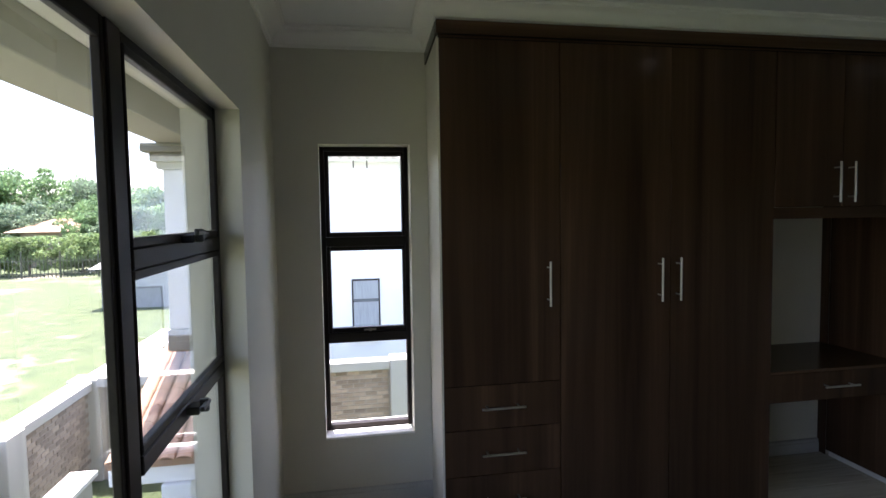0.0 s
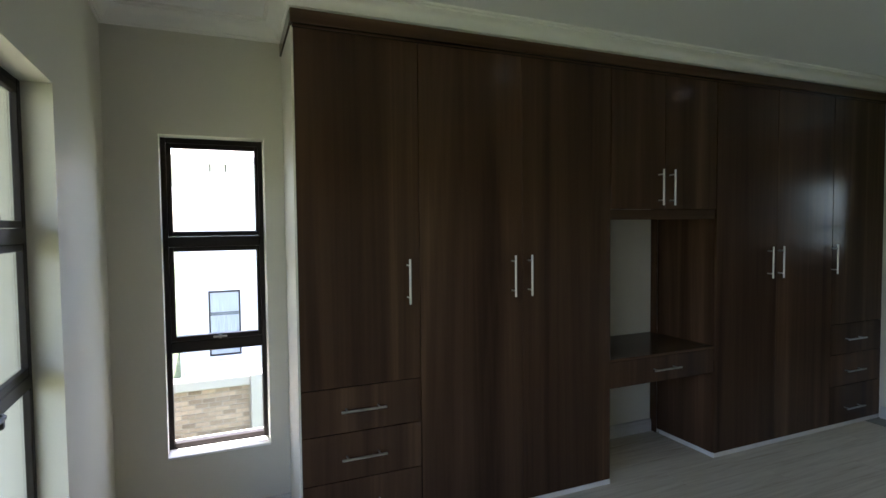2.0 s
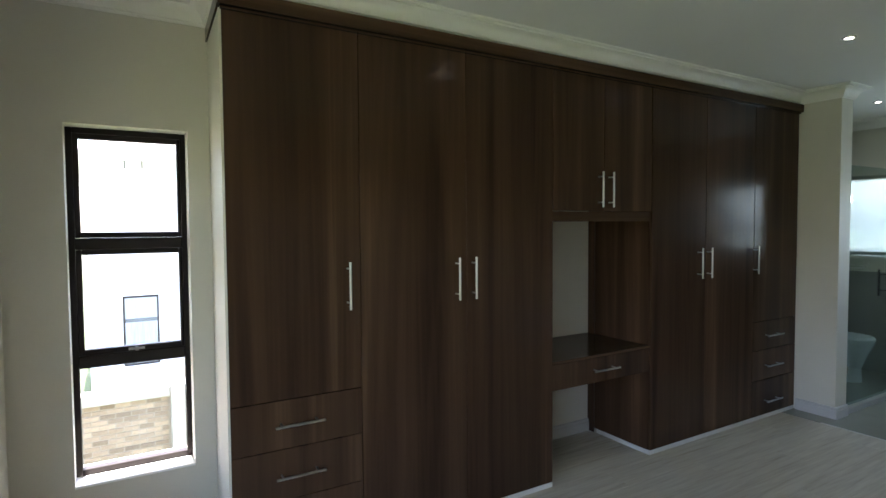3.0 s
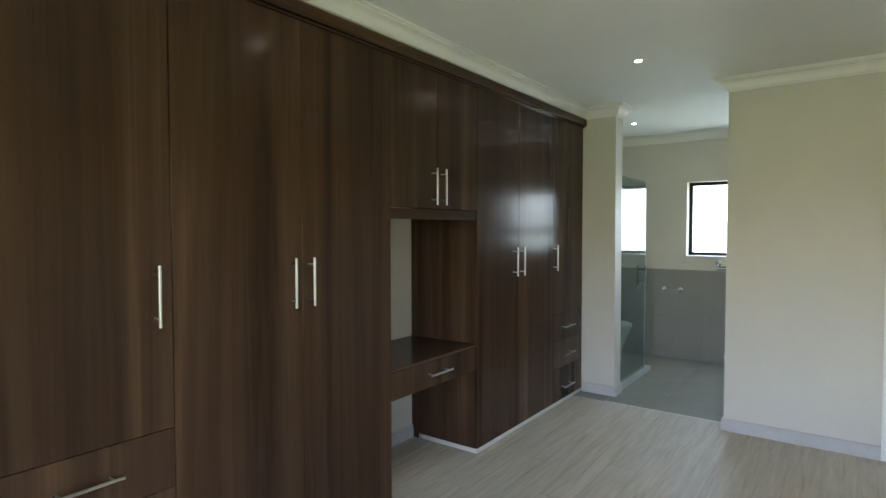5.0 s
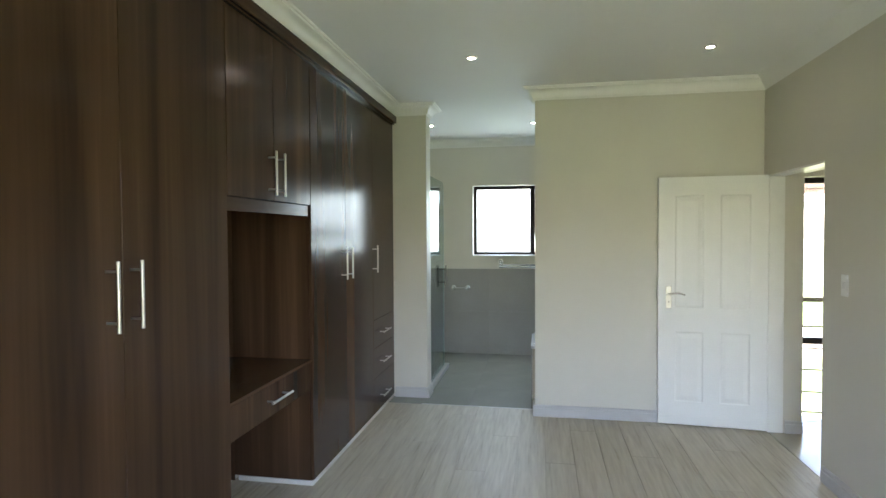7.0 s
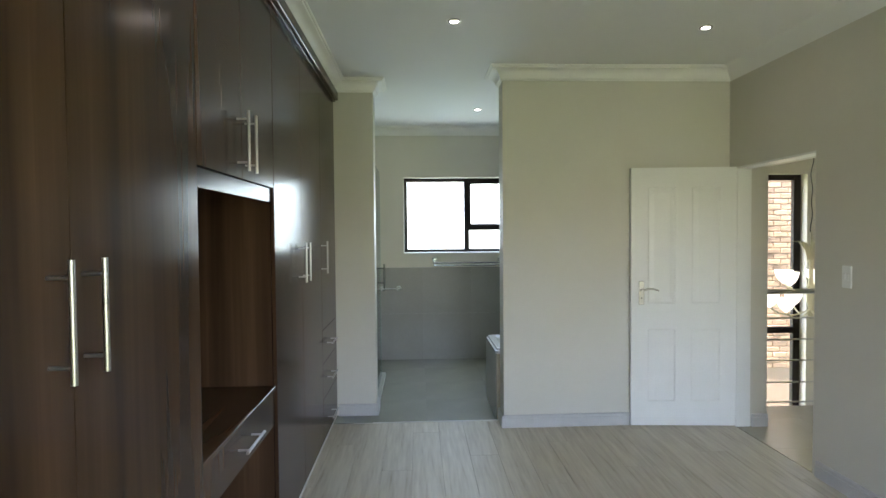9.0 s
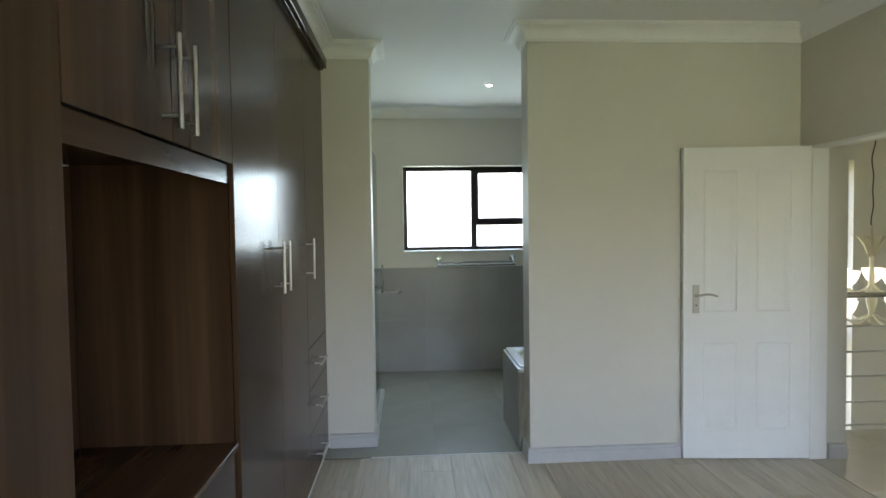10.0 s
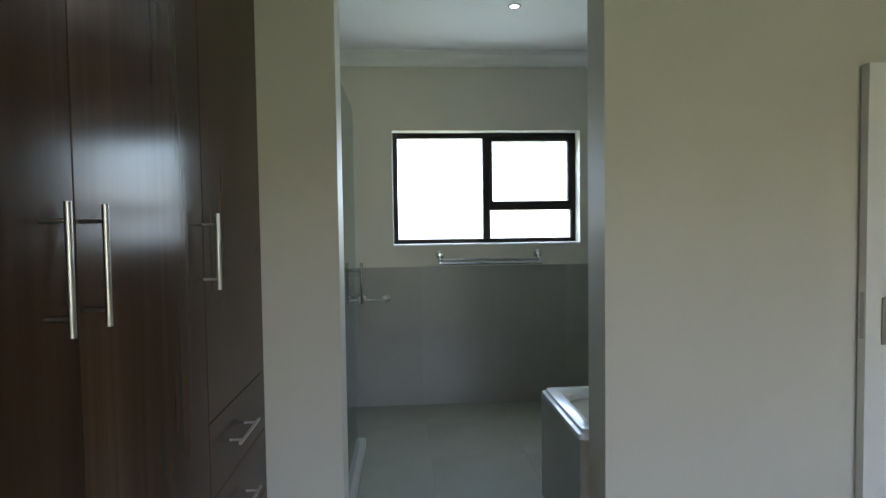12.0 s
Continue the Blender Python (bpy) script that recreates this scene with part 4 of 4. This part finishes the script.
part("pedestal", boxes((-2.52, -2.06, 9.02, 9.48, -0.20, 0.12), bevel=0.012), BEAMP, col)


def brick_panel(owner, origin, rz, length, height, clay=None):
    """Running-bond bricks as separate pieces on a mortar core."""
    L, Hh, D = 0.222, 0.073, 0.05
    bms = [mesh_of("brick", boxes((0.004, L - 0.004, 0, D, 0.004, Hh - 0.001), bevel=0.004), clay or BRICK), mesh_of("half_brick", boxes((0.004, L / 2 - 0.004, 0, D, 0.004, Hh - 0.001), bevel=0.004), clay or BRICK)]
    base = pose(*origin, 0, 0, rz)
    rows = int(height / 0.085)
    for j in range(rows):
        x = 0.0 if j % 2 == 0 else -0.115
        while x < length - 0.05:
            a = max(x, 0.0)
            half = x < 0 or x + 0.23 > length
            piece("brick", bms[1] if half else bms[0], owner, base @ pose(a + random.uniform(-0.002, 0.002), random.uniform(-0.004, 0.002), j * 0.085))
            x += 0.23


bw = thing("boundary_wall", "clay brick garden wall with plastered pillars and coping", "garden wall")
part("core", boxes((-4.76, -4.55, 1.0, 11.3, GZ, -1.31)), MORTAR, bw)
part("core", boxes((-4.55, 9.0, 11.17, 11.36, GZ, -1.25)), MORTAR, bw)
for y in (8.35, 11.12):
    part("pillar", boxes((-4.88, -4.36, y, y + 0.46, GZ, -1.12), bevel=0.01), PLASTER, bw)
for x in (0.93, 5.2):
    part("pillar", boxes((x, x + 0.46, 10.98, 11.46, GZ, -1.04), bevel=0.01), PLASTER, bw)
for b in ((-4.84, -4.46, 1.0, 8.345, -1.31, -1.15), (-4.84, -4.46, 8.815, 11.115, -1.31, -1.15), (-4.355, 0.925, 11.06, 11.40, -1.25, -1.07), (1.395, 5.195, 11.06, 11.40, -1.25, -1.09)):
    part("coping", boxes(b, bevel=0.01), PLASTER, bw)

# tiled patio roof below the column
lt = thing("patio_roof", "clay-tiled patio roof on white square posts", "roof")
part("deck", loft(bmesh.new(), [[(-2.75, 7.3, -1.13), (-0.9, 7.3, -1.13), (-0.9, 7.3, -1.21), (-2.75, 7.3, -1.21)], [(-2.75, 9.5, -0.30), (-0.9, 9.5, -0.30), (-0.9, 9.5, -0.38), (-2.75, 9.5, -0.38)]]), RTILE, lt)
part("beam", boxes((-2.75, -0.9, 7.36, 7.56, -1.44, -1.22), bevel=0.01), WHITEW, lt)
part("back_wall", boxes((-2.75, -0.9, 9.5, 9.7, GZ, -0.21), bevel=0.01), PLASTER, lt)
for x in (-1.98, -1.10):
    part("post", boxes((x - 0.17, x + 0.17, 7.30, 7.62, GZ, -1.445), bevel=0.012), WHITEW, lt)
tl = bmesh.new()
half = []
for k in range(2):
    ring = []
    for i in range(9):
        a = math.pi * i / 8
        r = 0.092 - 0.010 * k
        ring.append((r * math.cos(a), -0.20 + 0.40 * k, r * 0.62 * math.sin(a)))
    for i in range(8, -1, -1):
        a = math.pi * i / 8
        r = 0.078 - 0.010 * k
        ring.append((r * math.cos(a), -0.20 + 0.40 * k, r * 0.62 * math.sin(a) - 0.004))
    half.append(ring)
loft(tl, half)
tile_me = mesh_of("roof_tile", tl, RTILE, True)
for i in range(9):
    for j in range(7):
        piece("roof_tile", tile_me, lt, pose(-2.66 + 0.197 * i, 7.44 + 0.315 * j, -1.055 + 0.119 * j, 20.7, 0, random.uniform(-1.5, 1.5)))
lw = thing("outbuilding", "low white outbuilding with a flat sunlit roof slab", "outbuilding")
part("wall", boxes((-4.75, -3.30, 11.7, 16.2, GZ, -1.33)), WHITEW, lw)
part("roof", boxes((-4.85, -3.15, 11.62, 16.3, -1.33, -1.2), bevel=0.01), WHITEW, lw)
lw2 = thing("planter_wall", "low plastered wall inside the garden wall", "garden wall")
part("wall", boxes((-3.55, -3.31, 5.5, 8.25, GZ, -1.68), bevel=0.01), PLASTER, lw2)
part("coping", boxes((-3.60, -3.25, 5.45, 8.30, -1.678, -1.60), bevel=0.01), WHITEW, lw2)

# brick gable of the own house, seen through the stair window
gb = thing("brick_wall", "face brick outer wall beyond the stair window", "brick wall")
part("core", boxes((9.06, 9.3, -6.2, -2.85, GZ, 4.0)), DMORTAR, gb)

part("lintel", boxes((9.06, 9.3, -2.849, -0.6, 2.13, 4.0)), DMORTAR, gb)
part("plaster_band", boxes((9.0, 9.32, -2.849, -0.6, 2.02, 2.129), bevel=0.008), WHITEW, gb)
pc = thing("porch_column", "white plastered porch column with a moulded capital", "column", (9.17, -1.96, GZ))
part("shaft", lathe(bmesh.new(), [(0.15, 0.0), (0.15, 0.12), (0.125, 0.16), (0.120, 2.5), (0.108, 4.81)], 28, cap=True), WHITEW, pc, "", True)
part("capital", lathe(bmesh.new(), [(0.108, 4.811), (0.130, 4.83), (0.130, 4.87), (0.150, 4.90), (0.165, 4.95), (0.165, 5.019)], 28, cap=True), WHITEW, pc, "", True)

# palisade fence
fen = thing("palisade_fence", "weathered steel palisade fence at the end of the lawn", "fence", (0, 52.5, GZ))
pale = mesh_of("pale", loft(bmesh.new(), [[(-0.030, -0.01, 0.05), (0.030, -0.01, 0.05), (0.030, 0.012, 0.05), (-0.030, 0.012, 0.05)], [(-0.030, -0.01, 1.74), (0.030, -0.01, 1.74), (0.030, 0.012, 1.74), (-0.030, 0.012, 1.74)], [(-0.004, -0.01, 1.92), (0.004, -0.01, 1.92), (0.004, 0.012, 1.92), (-0.004, 0.012, 1.92)]]), FENCE)
for i in range(170):
    piece("pale", pale, fen, pose(-60 + i * 0.3, 0, random.uniform(-0.02, 0.02)))
for z in (0.35, 1.45):
    part("rail", boxes((-60.2, -8.8, 0.015, 0.06, z, z + 0.06)), FENCE, fen)
for i in range(17):
    part("post", boxes((-60 + i * 3.0, -59.93 + i * 3.0, 0.06, 0.16, 0, 2.3)), FENCE, fen)

# far houses
fh = thing("far_house", "low brick house with a hipped clay tile roof among trees", "house", (-30.9, 66, GZ))
part("wall", boxes((-2.9, 2.9, 0, 6.4, 0, 3.75)), BRICK, fh)
part("roof", loft(bmesh.new(), [[(-4.2, -0.7, 3.75), (4.2, -0.7, 3.75), (4.2, 7.0, 3.75), (-4.2, 7.0, 3.75)], [(-0.8, 2.9, 5.15), (0.8, 2.9, 5.15), (0.8, 3.5, 5.15), (-0.8, 3.5, 5.15)]]), RTILE, fh)
part("window", boxes((-1.3, -0.2, -0.04, 0.01, 2.0, 3.1)), FARGLASS, fh)
gh = thing("far_shed", "grey low house with a pitched roof", "house", (-10.4, 33, GZ))
part("wall", boxes((-2.6, 2.6, 0, 6, 0, 2.2)), GREYR, gh)
part("roof", loft(bmesh.new(), [[(-3.0, -0.5, 2.2), (3.0, -0.5, 2.2), (3.0, 6.5, 2.2), (-3.0, 6.5, 2.2)], [(-1.6, 2.8, 3.6), (1.6, 2.8, 3.6), (1.6, 3.2, 3.6), (-1.6, 3.2, 3.6)]]), GREYR, gh)


def tree(x, y, height, spread, leaf, seed):
    rnd = np.random.RandomState(seed)
    t = thing("tree", "broad leafy green tree behind the fence", "tree", (x, y, GZ), "trees behind the lawn")
    bm = bmesh.new()
    rod(bm, (0, 0, -0.1), (0.1, 0.05, height * 0.45), 0.035 * height, 10, 0.018 * height)
    tips = []
    for i in range(9):
        a, e = rnd.uniform(0, 6.28), rnd.uniform(0.5, 1.25)
        r = rnd.uniform(0.45, 0.8) * spread
        tip = Vector((r * math.cos(a) * math.cos(e), r * math.sin(a) * math.cos(e), height * rnd.uniform(0.32, 0.50) + r * math.sin(e) * 0.9))
        rod(bm, (0.08, 0.04, height * rnd.uniform(0.22, 0.42)), tip, 0.012 * height, 7, 0.003 * height)
        tips.append(tip)
    part("trunk", bm, BARK, t)
    centres = [tp + Vector(rnd.normal(0, 0.18 * spread, 3)) for tp in tips for _ in range(3)] + [Vector((*rnd.normal(0, 0.40 * spread, 2), height * rnd.uniform(0.15, 0.85))) for _ in range(16)]
    vs, fs = [], []
    for c in centres:
        rad = spread * rnd.uniform(0.16, 0.36)
        for _ in range(300):
            d = rnd.normal(0, 1, 3)
            d *= rad * rnd.uniform(0.55, 1.08) / np.linalg.norm(d)
            p = np.array(c) + d * (1, 1, 0.8)
            if p[2] < 0.3 or p[2] > height:
                continue
            u, w = rnd.normal(0, 1, 3), rnd.normal(0, 1, 3)
            u /= np.linalg.norm(u)
            w -= u * w.dot(u)
            w /= np.linalg.norm(w)
            s = rnd.uniform(0.08, 0.19) * (0.6 + height / 16)
            k = len(vs)
            vs += [tuple(p - u * s), tuple(p + w * s * 0.6), tuple(p + u * s), tuple(p - w * s * 0.6)]
            fs.append((k, k + 1, k + 2, k + 3))
    me = bpy.data.meshes.new("crown")
    me.from_pydata(vs, [], fs)
    me.materials.append(leaf)
    o = new("crown", me)
    o.parent = t
    o["kind"] = "stuff"


for k, (x, y, h, s) in enumerate(((-49.1, 75.2, 12.9, 5.8), (-42.0, 76.7, 12.8, 5.8), (-36.4, 79.9, 12.0, 5.6), (-31.0, 79.1, 10.8, 5.2), (-25.5, 78.3, 10.1, 5.0), (-20.2, 75.2, 8.6, 4.4), (-14.6, 76.7, 8.5, 4.4), (-37.4, 61.9, 5.8, 2.9), (-23.7, 61.9, 6.5, 3.5), (-21.4, 61.1, 6.5, 3.6), (-45.0, 59.5, 6.9, 3.6), (-35.2, 57.2, 3.5, 2.4), (-31.0, 56.4, 3.2, 2.4), (-27.9, 55.6, 3.5, 2.4), (-23.9, 56.4, 3.7, 2.6), (-39.6, 56.4, 3.8, 2.6), (-19.2, 57.2, 3.8, 2.6), (-42.4, 64.2, 6.8, 3.7), (-35.2, 68.9, 8.3, 4.0), (-28.1, 70.5, 7.9, 4.0), (-48.1, 57.9, 3.8, 2.7))):
    tree(x, y, h, s, LEAF3 if h < 4.5 else LEAF if k % 3 else LEAF2, 40 + k)


# ---- pieces of floors and walls ----
def plank_rows():
    rnd = random.Random(5)
    pitch, length = 0.200, 1.80
    rows = int((YN - YBACK) / pitch) + 3
    whole = mesh_of("plank", boxes((0.0008, length - 0.0008, 0.0008, pitch - 0.0008, -0.009, 0.0), bevel=0.0007), PLANK)
    for j in range(rows):
        ya = 2.456 - 0.200 * 20 + j * pitch
        if ya < YBACK - 0.1 or ya > YN - 0.02:
            continue
        # rows stop at the line of the entrance wall
        if ya < YS < ya + pitch:
            spans = [(ya, YS, XC + 0.02), (YS, ya + pitch, 5.225)]
        else:
            spans = [(ya, ya + pitch, 5.225 if ya >= YS else XC + 0.02)]
        for yb, yc, xmax in spans:
            x = XW - (j * 0.67 % 1.8)
            while x < xmax - 0.02:
                a, b = max(x, XW - 0.02), min(x + length, xmax)
                if b - a > length - 0.005 and yc - yb > pitch - 0.001:
                    piece("plank", whole, floor, pose(a, yb, 0))
                elif b - a > 0.02:
                    piece("plank", mesh_of("plank", boxes((0.0008, b - a - 0.0008, 0.0008, yc - yb - 0.0008, -0.009, 0.0), bevel=0.0007), PLANK), floor, pose(a, yb, 0))
                x += length


def tiles(owner, material, xa, xb, ya, yb, ox, oy, size=0.6):
    """square floor tiles laid from (ox, oy), cut at the edges"""
    i0, i1 = math.floor((xa - ox) / size), math.ceil((xb - ox) / size)
    j0, j1 = math.floor((ya - oy) / size), math.ceil((yb - oy) / size)
    for i in range(i0, i1):
        for j in range(j0, j1):
            a, b = max(ox + i * size, xa), min(ox + (i + 1) * size, xb)
            c, d = max(oy + j * size, ya), min(oy + (j + 1) * size, yb)
            if b - a > 0.01 and d - c > 0.01:
                piece("tile", mesh_of("tile", boxes((0.0005, b - a - 0.0005, 0.0005, d - c - 0.0005, -0.009, 0.0), bevel=0.0003), material), owner, pose(a, c, 0))


plank_rows()
tiles(bath_floor, BTILE, 5.238, XB, YS, YN, 5.238, 2.342)
tiles(land_floor, LTILE, 3.1, 5.42, -3.5, YS - 0.006, 3.3, -0.106)

# grey wall tiles up to 1.12 m on the bathroom's outer wall
wt = tagged(part("wall_tiling", boxes((XB - 0.004, XB, YS, YN, 0, 1.127)), WGROUT), "large grey ceramic wall tiles, two rows high", "wall tiles", "", "structure")
for j in range(2):
    for i in range(7):
        c, d = max(2.36 - 0.6 * 4 + 0.6 * i, YS), min(2.36 - 0.6 * 3 + 0.6 * i, YN)
        if d - c > 0.02:
            piece("tile", mesh_of("tile", boxes((-0.008, 0.0, 0.0006, d - c - 0.0006, 0.0006, 0.5634), bevel=0.0004), WTILE), wt, pose(XB, c, 0.564 * j))

brick_panel(bw, (-4.538, 8.82, GZ + 0.29), 90, 2.30, 1.40)
brick_panel(bw, (-1.4, 11.159, GZ + 0.55), 0, 2.32, 1.20)
brick_panel(gb, (9.049, -2.86, -0.6), -90, 1.15, 3.4, DBRICK)
brick_panel(gb, (9.049, -1.55, 2.14), -90, 1.28, 0.6, DBRICK)
